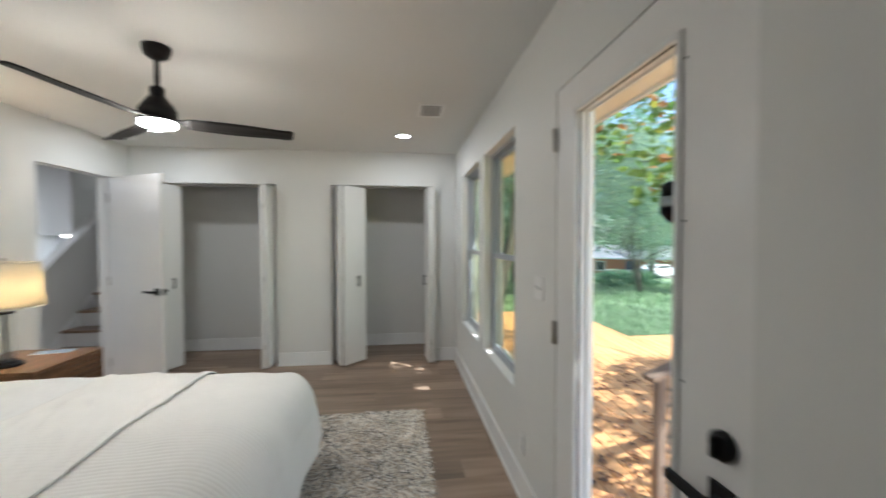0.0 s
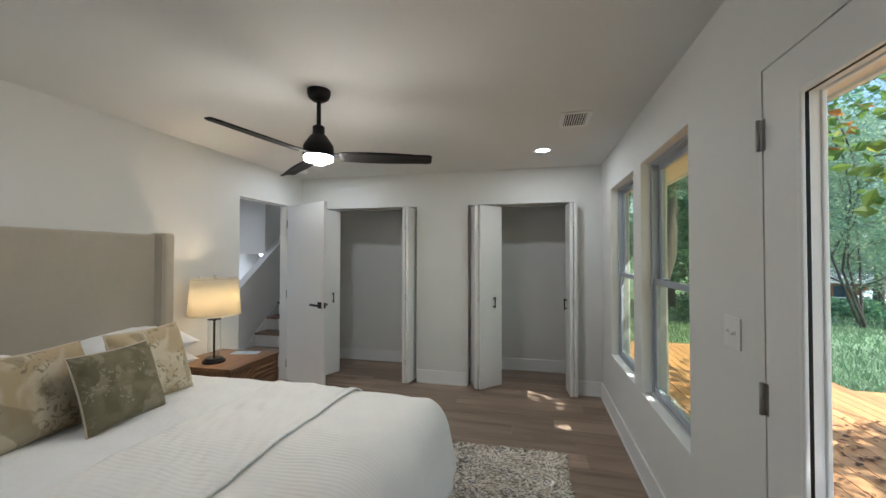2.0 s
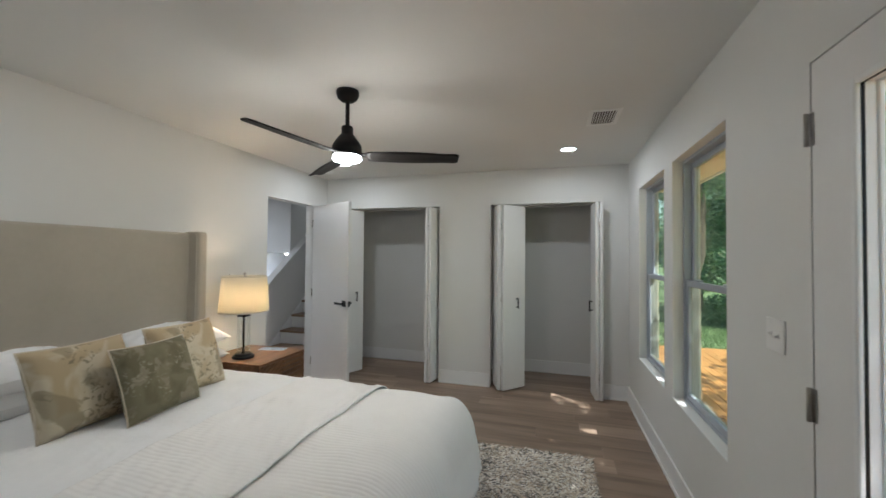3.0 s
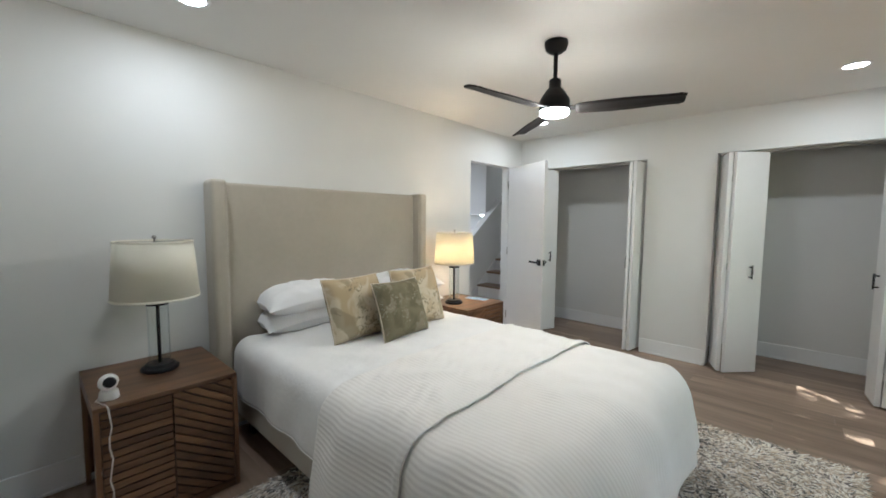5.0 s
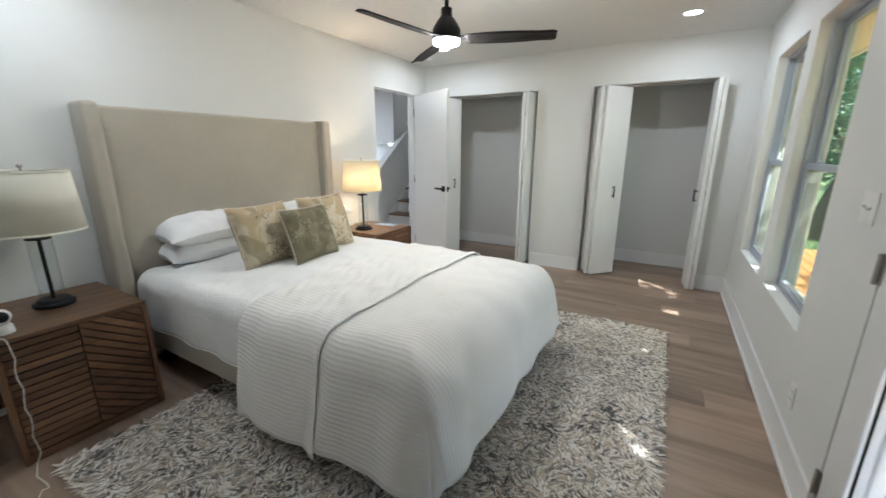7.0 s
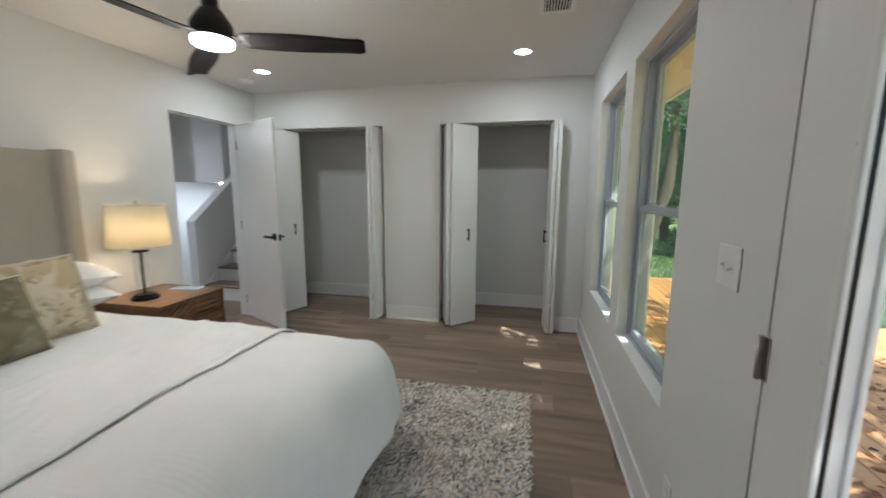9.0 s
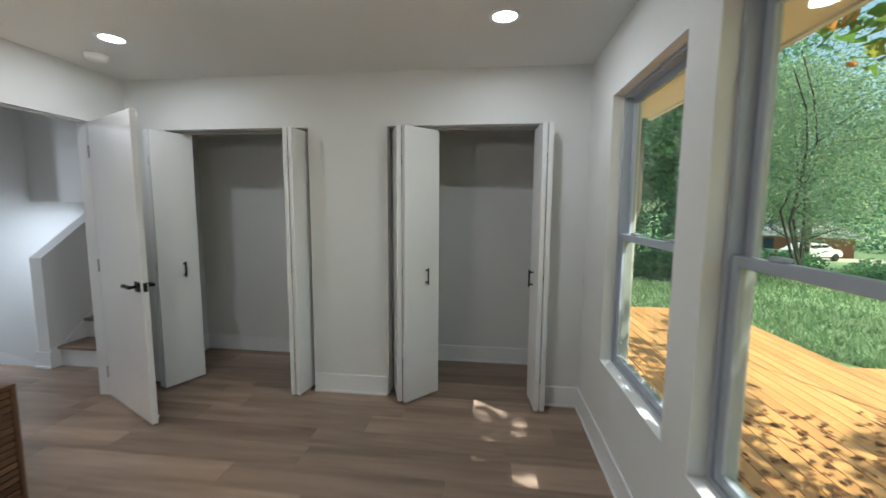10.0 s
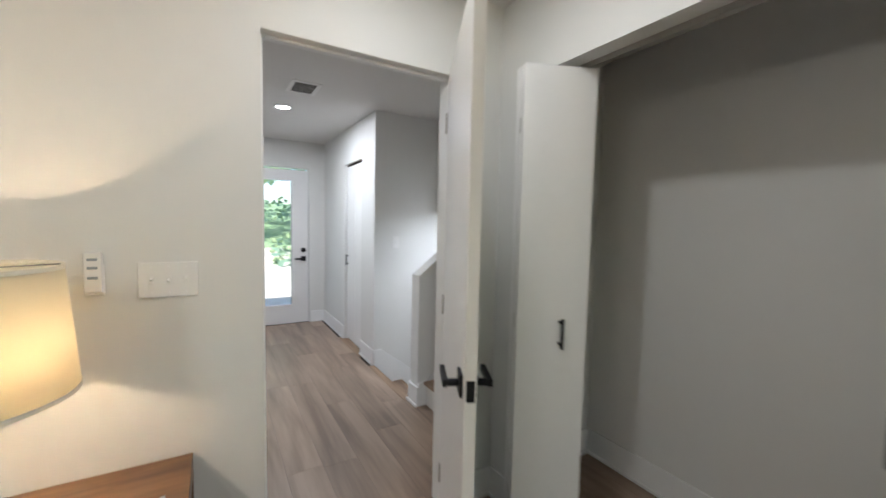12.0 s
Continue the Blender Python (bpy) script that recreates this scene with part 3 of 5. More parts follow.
def glazed_door(place, turn, label, width=0.912, height=2.052, handle_high=True):
    """A white slab with one tall light. x runs from the hinges to the lock, y points out of the room."""
    d = thing("glazed_door", place, label, "door", turn=turn)
    bm = bmesh.new()
    g0, g1, b0, b1 = 0.182, width - 0.208, 0.25, height - 0.137
    for a, b in (((0, 0, 0), (g0, 0.044, height)), ((g1, 0, 0), (width, 0.044, height)), ((g0, 0, 0), (g1, 0.044, b0)), ((g0, 0, b1), (g1, 0.044, height))):
        box(bm, a, b)
    part("slab", bm, M_DOOR, d)
    for y0, y1 in ((-0.010, 0.004), (0.040, 0.054)):
        bm = bmesh.new()
        w = 0.013
        for a, b in (((g0 - w, y0, b0 - w), (g0 + 0.006, y1, b1 + w)), ((g1 - 0.006, y0, b0 - w), (g1 + w, y1, b1 + w)),
                     ((g0 + 0.006, y0, b0 - w), (g1 - 0.006, y1, b0 + 0.006)), ((g0 + 0.006, y0, b1 - 0.006), (g1 - 0.006, y1, b1 + w))):
            box(bm, a, b, 0.004, 2)
        part("glazing_frame", bm, M_TRIM, d, "moulded white glazing frame")
    bm = bmesh.new()
    for a, b in (((g0, 0.004, b0), (g0 + 0.006, 0.012, b1)), ((g1 - 0.010, 0.004, b0), (g1, 0.012, b1)), ((g0, 0.004, b0), (g1 - 0.010, 0.012, b0 + 0.007)), ((g0 + 0.007, 0.006, b1 - 0.005), (g1 - 0.010, 0.012, b1))):
        box(bm, a, b)
    part("gasket", bm, M_BLACK, d, "thin dark glazing gasket")
    p = part("pane", bx((g0 + 0.004, 0.012, b0 + 0.004), (g1 - 0.004, 0.016, b1 - 0.004)), M_CLEAR, d, "clear glass pane")
    p.visible_shadow = False
    for i in range(5):
        z = b0 + 0.06 + i * (b1 - b0 - 0.12) / 4
        for x in (g0 - w - 0.008, g1 + w + 0.008):
            part("screw", lathe(bmesh.new(), [(0.004, 0), (0.003, 0.002)], 8, pose(x, 0.0, z, 90)), M_BLACK, d)
    r = part("deadbolt", lathe(bmesh.new(), [(0.032, 0), (0.032, 0.012), (0.026, 0.016)], 28, pose(width - 0.062, 0, 0.99, 90)), M_BLACK, d, "round black deadbolt")
    part("thumb_turn", bx((width - 0.068, -0.035, 0.968), (width - 0.056, -0.014, 1.012), 0.003), M_BLACK, r)
    lever(d, (width - 0.062, 0, 0.872), -1, -1)
    return d


gd = glazed_door((0.6785, 1.5882, 0.005), -90, "white exterior door with one tall glass light onto the deck", width=0.9305)
for z in (0.2, 1.02, 1.85):
    h = part("hinge", tube(bmesh.new(), [(-0.006, -0.012, z - 0.05), (-0.006, -0.012, z + 0.05)], 0.0065, 10), M_NICKEL, gd, "satin nickel hinge")
    part("hinge_leaf", bx((-0.02, -0.004, z - 0.05), (0.012, -0.001, z + 0.05)), M_NICKEL, h)
structure("door_threshold", (XE, 0.655, -0.012), (OUT + 0.04, 1.59, 0.006), M_NICKEL, 0.002)
structure("door_frame_stop", (0.728, 1.568, 0.006), (OUT, 1.59, 2.0595), M_TRIM)
structure("door_frame_stop", (0.728, 0.655, 0.006), (OUT, 0.677, 2.0595), M_TRIM)
structure("door_frame_stop", (0.728, 0.677, 2.04), (OUT, 1.568, 2.0595), M_TRIM)
hd = glazed_door((-6.806, 3.468, 0.006), 90, "white front door with a tall glass light at the end of the hall")
structure("hall_door_threshold", (-6.97, 3.46, -0.012), (-6.8, 4.39, 0.006), M_BLACK)

st = thing("window_sticker", (0.7085, 0.935, 1.53), "small navy shield sticker on the door glass", "sticker")
bm = bmesh.new()
vs = [bm.verts.new((0, y, z)) for y, z in ((-0.035, 0.035), (0, 0.055), (0.035, 0.045), (0.038, -0.03), (0, -0.06), (-0.035, -0.04))]
bm.faces.new(vs)
bmesh.ops.solidify(bm, geom=bm.faces[:], thickness=0.001)
part("shield", bm, M_BLUE, st)
part("band", bx((-0.0025, -0.034, -0.012), (-0.0012, 0.036, 0.014)), M_GREYBAND, st, "grey band across the sticker")

# ---- windows ----


def window(name, y0, y1):
    w = tagged(new(name), "white double-hung window with clear panes", "window", "bedroom windows", "structure")
    w.location = (0.735, y0, SILL)
    W, T = y1 - y0, HEAD - SILL
    f, mid = 0.05, 1.30 - SILL

    def frame_bm(a0, a1, z0, z1, x0, x1, t, b=0.004):
        bm = bmesh.new()
        box(bm, (x0, a0, z0), (x1, a0 + t, z1), b), box(bm, (x0, a1 - t, z0), (x1, a1, z1), b)
        box(bm, (x0, a0 + t, z0), (x1, a1 - t, z0 + t), b), box(bm, (x0, a0 + t, z1 - t), (x1, a1 - t, z1), b)
        return bm
    part("window_frame", frame_bm(0.0, W, 0, T, 0.0, 0.085, 0.02), M_VINYL_SHADED, w, "white vinyl frame with backlit shade in its colour")
    lo = part("lower_sash", frame_bm(0.02, W - 0.02, 0.02, mid + 0.022, 0.012, 0.04, 0.036), M_VINYL_SHADED, w)
    up = part("upper_sash", frame_bm(0.02, W - 0.02, mid - 0.022, T - 0.02, 0.045, 0.073, 0.036), M_VINYL_SHADED, w)
    p = part("pane", bx((0.024, 0.054, 0.054), (0.028, W - 0.054, mid - 0.012)), M_PANE, lo, "clear glass pane")
    q = part("pane", bx((0.057, 0.054, mid + 0.012), (0.061, W - 0.054, T - 0.054)), M_PANE, up, "clear glass pane")
    p.visible_shadow = q.visible_shadow = False
    for y in (0.25 * W, 0.75 * W):
        part("sash_lock", bx((0.008, y - 0.03, mid + 0.022), (0.04, y + 0.03, mid + 0.036), 0.006), M_VINYL_SHADED, lo)
    return w


for k, (a, b) in enumerate(WIN):
    window("window_%d" % (k + 1), a + 0.002, b - 0.002)
    structure("window_sill", (XE - 0.004, a + 0.001, SILL), (0.735, b - 0.001, SILL + 0.006), M_TRIM, 0.002)

# ---- ceiling fittings ----
DL = [(-2.33, 0.63, 6.4), (0.054, 3.79, 8.0), (-2.23, 3.82, 8.6)]


def downlight(x, y, z=H, power=7.2, colour=(1.0, 0.975, 0.94), drop=0.0):
    d = thing("downlight", (x, y, z), "round recessed white ceiling downlight switched on", "ceiling light", "recessed downlights")
    part("trim_ring", lathe(bmesh.new(), [(0.082, 0.0), (0.080, -0.004), (0.062, -0.006), (0.060, -0.0005)], 36, caps=False), M_TRIM, d, "thin white trim ring")
    part("diffuser", lathe(bmesh.new(), [(0.0602, -0.001), (0.0602, -0.003 - drop)], 32), M_GLOW, d, "glowing diffuser disc")
    lamp("downlight_lamp", "AREA", pose(x, y, z - 0.006 - drop), power * 0.31, colour, 0.118)
    return d


for x, y, power in DL:
    downlight(x, y, power=power)
downlight(-5.25, 3.85, power=36, colour=(0.95, 0.95, 1.0))
downlight(-4.2, 5.47, 1.5, power=13, colour=(0.88, 0.92, 1.0), drop=0.028)
# unseen fitting, added to light the upper stairwell
downlight(-3.45, 7.6, 5.0, power=20, colour=(1.0, 0.97, 0.94))


def vent(x0, y0, x1, y1, z=H):
    v = thing("ceiling_vent", ((x0 + x1) / 2, (y0 + y1) / 2, z), "white louvred supply vent in the ceiling", "air vent", "ceiling vents")
    hx, hy = (x1 - x0) / 2, (y1 - y0) / 2
    bm, t = bmesh.new(), 0.03
    for a, b in (((-hx, -hy, -0.006), (-hx + t, hy, 0)), ((hx - t, -hy, -0.006), (hx, hy, 0)), ((-hx + t, -hy, -0.006), (hx - t, -hy + t, 0)), ((-hx + t, hy - t, -0.006), (hx - t, hy, 0))):
        box(bm, a, b, 0.001, 1)
    part("frame", bm, M_PLASTIC, v)
    # thin dark sheet, coloured as the shade inside the duct
    part("backing", bx((-hx + t, -hy + t, -0.0015), (hx - t, hy - t, -0.0005)), M_GAP, v, "dark sheet for the shaded duct behind the louvres")
    n = 9
    for i in range(n):
        x = -hx + t + (i + 0.5) * (2 * hx - 2 * t) / n
        w = 0.21 * (2 * hx - 2 * t) / n
        s = part("slat", bx((-w, -hy + t, -0.001), (w, hy - t, 0.0)), M_PLASTIC, v)
        s.matrix_local = pose(x, 0, -0.0055, 0, 12)
    return v


vent(0.155, 2.87, 0.36, 3.18)
vent(-4.75, 3.80, -4.45, 4.02)
sd = thing("smoke_detector", (-2.58, 4.04, H), "round white smoke detector on the ceiling", "smoke detector")
part("body", lathe(bmesh.new(), [(0.062, 0), (0.062, -0.012), (0.054, -0.03), (0.03, -0.035)], 32), M_PLASTIC, sd)
part("ring", lathe(bmesh.new(), [(0.066, 0), (0.066, -0.008)], 32), M_PLASTIC, sd)

# ---- ceiling fan ----
FX, FY, FZ = -1.253, 2.19, 2.024
fan = thing("ceiling_fan", (FX, FY, H), "matte black three-blade ceiling fan with a glowing light disc", "ceiling fan")
dz = FZ - H
part("canopy", lathe(bmesh.new(), [(0.066, 0), (0.066, -0.022), (0.058, -0.045), (0.036, -0.062), (0.02, -0.066)], 36), M_FAN, fan)
part("downrod", tube(bmesh.new(), [(0, 0, -0.06), (0, 0, dz + 0.2)], 0.0125, 14), M_FAN, fan)
part("motor", lathe(bmesh.new(), [(0.03, dz + 0.205), (0.034, dz + 0.2), (0.034, dz + 0.158), (0.048, dz + 0.145), (0.078, dz + 0.1), (0.086, dz + 0.085), (0.086, dz + 0.045), (0.078, dz + 0.04)], 40), M_FAN, fan)
part("light_ring", lathe(bmesh.new(), [(0.088, dz + 0.04), (0.088, dz + 0.028), (0.082, dz + 0.026)], 40), M_FAN, fan)
part("light_disc", lathe(bmesh.new(), [(0.083, dz + 0.028), (0.083, dz + 0.006), (0.076, dz)], 40), M_GLOW, fan, "glowing opal disc")
for ang in (20, 140, 260):
    n = 22
    vs, fs = [], []
    for i in range(n):
        u = 0.12 + (0.665 - 0.12) * i / (n - 1)
        w = 0.052 + 0.012 * math.sin(math.pi * min(1, (u - 0.12) / 0.45)) if i < n - 1 else 0.04
        if i == n - 2:
            w = 0.056
        if i == 0:
            w = 0.045
        for s in (-1, -0.5, 0, 0.5, 1):
            vs.append((u, s * w, 0.006 * (1 - s * s)))
    bl = surface("blade", vs, grid_faces(n, 5), M_BLADE, fan, "flat black wooden blade", thick=0.007)
    bl.matrix_local = pose(0, 0, dz + 0.032, 0, 0, ang) @ pose(0, 0, 0, -13)
    br = part("blade_arm", bx((0.07, -0.022, -0.004), (0.17, 0.022, 0.004), 0.003), M_FAN, fan)
    br.matrix_local = pose(0, 0, dz + 0.036, 0, 0, ang) @ pose(0, 0, 0, -13)
lamp("fan_lamp", "POINT", pose(FX, FY, FZ - 0.05), 8.5, (1.0, 0.87, 0.72), 0.12)

# ---- bed ----
BY0, BY1 = 0.90, 2.47
bed = thing("bed", (-1.7, 1.69, 0), "queen bed frame with a tall beige upholstered winged headboard", "bed")


def at_world(ob, parent):
    """Keep mesh coordinates in world metres under a parent that stands elsewhere."""
    ob.matrix_parent_inverse = parent.matrix_world.inverted()
    return ob


def soft_box(a, b, r, seg=4):
    return bx(a, b, r, seg)


bpy.context.view_layer.update()
at_world(part("headboard", soft_box((-2.872, 0.88, 0.05), (-2.80, 2.51, 1.63), 0.022), M_LINEN, bed, "beige linen headboard panel"), bed)
for a, b in ((0.795, 0.885), (2.495, 2.585)):
    at_world(part("wing", soft_box((-2.874, a, 0.02), (-2.705, b, 1.64), 0.026), M_LINEN, bed, "padded headboard wing"), bed)
    y = b + 0.001 if a < 1 else a - 0.001
    at_world(part("piping", tube(bmesh.new(), [(-2.725, y, 0.1), (-2.725, y, 1.60), (-2.745, y, 1.625), (-2.80, y, 1.632)], 0.004, 6), M_LINEN, bed), bed)
for y in (0.925, 2.43):
    at_world(part("side_rail", soft_box((-2.80, y - 0.03, 0.17), (-0.62, y + 0.03, 0.37), 0.018), M_LINEN, bed, "beige upholstered rail"), bed)
at_world(part("foot_rail", soft_box((-0.68, 0.955, 0.17), (-0.62, 2.40, 0.37), 0.018), M_LINEN, bed, "beige upholstered rail"), bed)
for x in (-2.7, -0.68):
    for y in (1.0, 2.38):
        at_world(part("leg", bx((x - 0.03, y - 0.03, 0.012), (x + 0.03, y + 0.03, 0.18), 0.004), M_BLACK, bed, "square dark leg"), bed)
at_world(part("slats", bx((-2.78, 0.96, 0.30), (-0.69, 2.39, 0.33)), M_WALNUT_DARK, bed), bed)
mt = part("mattress", soft_box((-2.79, BY0 + 0.05, 0.33), (-0.70, BY1 - 0.05, 0.575), 0.08, 5), M_SHEET)
tagged(mt, "thick white mattress on the bed frame", "mattress")


def wav(x, y, s, seed=0.0):
    return noise.noise(Vector((x * s, y * s, seed)))


def cloth(name, x0, x1, y0, y1, top, drops, material, label, r=0.10, r_foot=None, r_far=None, out=0.04, thick=0.012, seed=1.0, amp=0.008, foot=True, lift=0.0, owner=None, piece="cover", category="", folds=1.0, roll=0.0, creases=0.0):
    """A cover over the mattress: flat on top, round over the edges, hanging down each side.
    drops: how low its hem is at the near side, the far side and the foot."""
    nu, nv = 90, 120
    vs = []
    yc, hw = (y0 + y1) / 2, (y1 - y0) / 2
    d0, d1, df = drops
    L0, L1 = top - d0, top - d1
    lf = top - df if foot else 0
    for i in range(nu):
        u = i / (nu - 1)
        sx = (x1 - x0 + lf) * u
        for j in range(nv):
            v = j / (nv - 1)
            sy = -(hw + L0) + (2 * hw + L0 + L1) * v
            ex = max(0.0, x0 + sx - x1)
            ey = max(0.0, abs(sy) - hw)
            sgn = 1 if sy > 0 else -1
            # over the rounded edge
            def over(e, r):
                q = r * math.pi / 2
                if e < q:
                    a = e / r
                    return r * math.sin(a), r * (1 - math.cos(a))
                return r + out * (1 - math.exp(-(e - q) * 3)), r + (e - q)
            ox, dx = over(ex, r_foot or r)
            oy, dy = over(ey, (r_far or r) if sgn > 0 else r)
            k = (dx ** 3 + dy ** 3) ** (1 / 3)
            if ex > 0 and ey > 0:
                # the corner hangs in a cone
                m = min(ex, ey) / max(ex, ey)
                f = 1 - 0.26 * m
                pull_in = min(1.0, min(ex, ey) / 0.22)
                ox, oy = [q * (1 - 0.38 * m * pull_in) + 0.05 * m * pull_in for q in (ox, oy)]
            x = min(x0 + sx, x1) + ox
            y = yc + sgn * (min(abs(sy), hw) + oy)
            hang = min(1.0, max(ex, ey) / 0.25)
            z = top - min(k, top - 0.03) + lift
            puff = 0.018 * (1 - (sy / hw) ** 2) if abs(sy) < hw else 0
            nzv = amp * (wav(x, y, 2.3, seed) + 0.6 * wav(x, y, 6.5, seed + 3))
            fold = folds * hang * (0.012 * math.sin(x * 17 + 2 * wav(x, z, 3, seed)) + 0.008 * wav(x * 3, z * 0.6, 4, seed + 7))
            foldx = folds * hang * 0.010 * math.sin(y * 15 + 2 * wav(y, z, 3, seed))
            if roll:
                bump = roll * math.exp(-((x0 + sx - x1 + 0.024) / 0.015) ** 2)
                w = min(1.0, ey / 0.15)
                z, y = z + bump * (1 - w), y + sgn * bump * w
            if creases and abs(sy) < hw + 0.1:
                run = noise.noise(Vector((x * 5 + y * 9, y * 2.2 - x * 14, seed)))
                nzv += creases * max(0.0, run) ** 1.5 * 2 + creases * 0.6 * noise.noise(Vector((x * 26 + y * 12, y * 7, seed)))
            vs.append((x + (foldx if ex > 0 else 0), y + (sgn * fold if ey > 0 else 0), max(0.02, z + puff + nzv * (1 - 0.5 * hang))))
    if owner is None:
        owner = tagged(new(name), label, category)
    ob = surface(piece, vs, grid_faces(nu, nv), material, owner, thick=thick)
    uv = ob.data.uv_layers.new(name="UVMap")
    for lp in ob.data.loops:
        a, b = divmod(lp.vertex_index, nv)
        uv.data[lp.index].uv = ((x1 - x0 + lf) * a / (nu - 1), (2 * hw + L0 + L1) * b / (nv - 1))
    if piece != "cover":
        return owner
    edge = [vs[i * nv] for i in range(nu)] + [vs[(nu - 1) * nv + j] for j in range(nv)] + [vs[i * nv + nv - 1] for i in range(nu - 1, -1, -1)]
    part("hem", tube(bmesh.new(), [(p[0], p[1], p[2] - 0.003) for p in edge[::2]], 0.002, 6), material, ob, "stitched hem")
    return owner


cloth("duvet", -2.72, -1.50, 0.985, 2.385, 0.640, (0.265, 0.34, 0), M_DUVET, "quilted white duvet hanging over both sides of the mattress", r=0.09, out=0.022, foot=False, seed=4.0, amp=0.012, category="duvet", folds=0.7, creases=0.0025)
cv = cloth("coverlet", -1.58, -0.742, 1.005, 2.305, 0.655, (0.07, 0.10, 0.08), M_RIB, "ivory ribbed coverlet folded back over the foot of the bed", r=0.15, r_foot=0.24, r_far=0.21, out=0.075, seed=9.0, amp=0.016, category="coverlet")
cloth("coverlet", -1.63, -1.085, 1.000, 2.310, 0.669, (0.035, 0.12, 0), M_RIB, "", r=0.154, r_far=0.214, out=0.076, foot=False, seed=9.0, thick=0.007, amp=0.016, roll=0.004, creases=0.006, owner=cv, piece="folded_band")


def cushion(name, place, turn, size, depth, material, label, category, group="", lean=0.0, pinch=0.07, piping=None, lie=False):
    """A stuffed cushion with pulled corners. It stands on its lower edge, or lies flat."""
    ob = thing(name, place, label, category, group, turn)
    n = 26
    vs = []
    for side in (1, -1):
        for i in range(n):
            for j in range(n):
                u, v = -1 + 2 * i / (n - 1), -1 + 2 * j / (n - 1)
                e = (1 - abs(u) ** (2.6 if lie else 4)) * (1 - abs(v) ** (2.6 if lie else 4))
                w = depth / 2 * max(0, e) ** 0.5 * (1 + 0.07 * noise.noise(Vector((u * 1.7, v * 1.7, place[1] * 5 + side))))
                sx = size[0] / 2 * u * (1 - pinch * (1 - v * v) * abs(u) ** 2 * 0.9)
                sz = size[1] / 2 * v * (1 - pinch * (1 - u * u) * abs(v) ** 2 * 0.9)
                if lie:
                    w *= 1 + 0.16 * noise.noise(Vector((u * 5 + 3 * v, v * 4, place[1] * 3 + place[2] * 9)))
                    crease = 0.012 * noise.noise(Vector((u * 9 * abs(v), v * 9, place[2] * 20 + side)))
                    vs.append((w * side + crease * max(0, e) ** 0.3 - 0.030 * (u * v) ** 2 * (1 if side > 0 else 1), sx, sz + size[1] / 2))
                    continue
                vs.append((w * side, sx, sz + size[1] / 2))
    f = grid_faces(n, n)
    fs = [tuple(reversed(q)) for q in f] + [tuple(n * n + k for k in q) for q in f]
    body = surface("body", vs, fs, material, ob)
    m = pose(0, 0, 0, 0, -lean, 0)
    if lie:
        m = pose(size[1] / 2, 0, depth * 0.38, 0, -90, 0)
    body.matrix_local = m
    if piping:
        bm = bmesh.new()
        c = []
        for k in range(4 * (n - 1)):
            s, q = divmod(k, n - 1)
            t = -1 + 2 * q / (n - 1)
            u, v = [(t, -1), (1, t), (-t, 1), (-1, -t)][s]
            c.append((0, size[0] / 2 * u * (1 - pinch * (1 - v * v) * 0.9 * abs(u) ** 2), size[1] / 2 * v * (1 - pinch * (1 - u * u) * 0.9 * abs(v) ** 2) + size[1] / 2))
        c.append(c[0])
        pp = part("piping", tube(bm, c, 0.0045, 6), piping, ob, "cream piped edge")
        pp.matrix_local = m
    return ob


PZ = 0.655
for x, y, turn in ((-2.795, 1.405, 0), (-2.73, 2.255, 3)):
    cushion("bed_pillow", (x, y, PZ - 0.012), turn, (0.72, 0.47), 0.19, M_SHEET, "plump white pillow at the bottom of a stack of two", "pillow", "white bed pillows", lie=True, pinch=0.085)
    cushion("bed_pillow", (x + 0.004, y + 0.005, PZ + 0.108), turn + 1.5, (0.73, 0.47), 0.215, M_SHEET, "plump white pillow on top of a stack of two", "pillow", "white bed pillows", lie=True, pinch=0.085)
cushion("throw_cushion", (-2.165, 1.485, PZ - 0.006), 5, (0.45, 0.405), 0.15, M_CUSHION, "square beige cushion with faded leaf print", "cushion", "printed cushions", lean=20, piping=M_PIPING)
cushion("throw_cushion", (-2.115, 1.975, PZ - 0.006), 2, (0.44, 0.42), 0.14, M_CUSHION, "square tan cushion with faded leaf print beside the olive one", "cushion", "printed cushions", lean=19, piping=M_PIPING)
cushion("olive_cushion", (-1.985, 1.70, PZ - 0.006), 4, (0.405, 0.375), 0.13, M_OLIVE, "square olive cushion with pale sketched leaves", "cushion", "printed cushions", lean=20, piping=M_PIPING)

# ---- nightstands ----


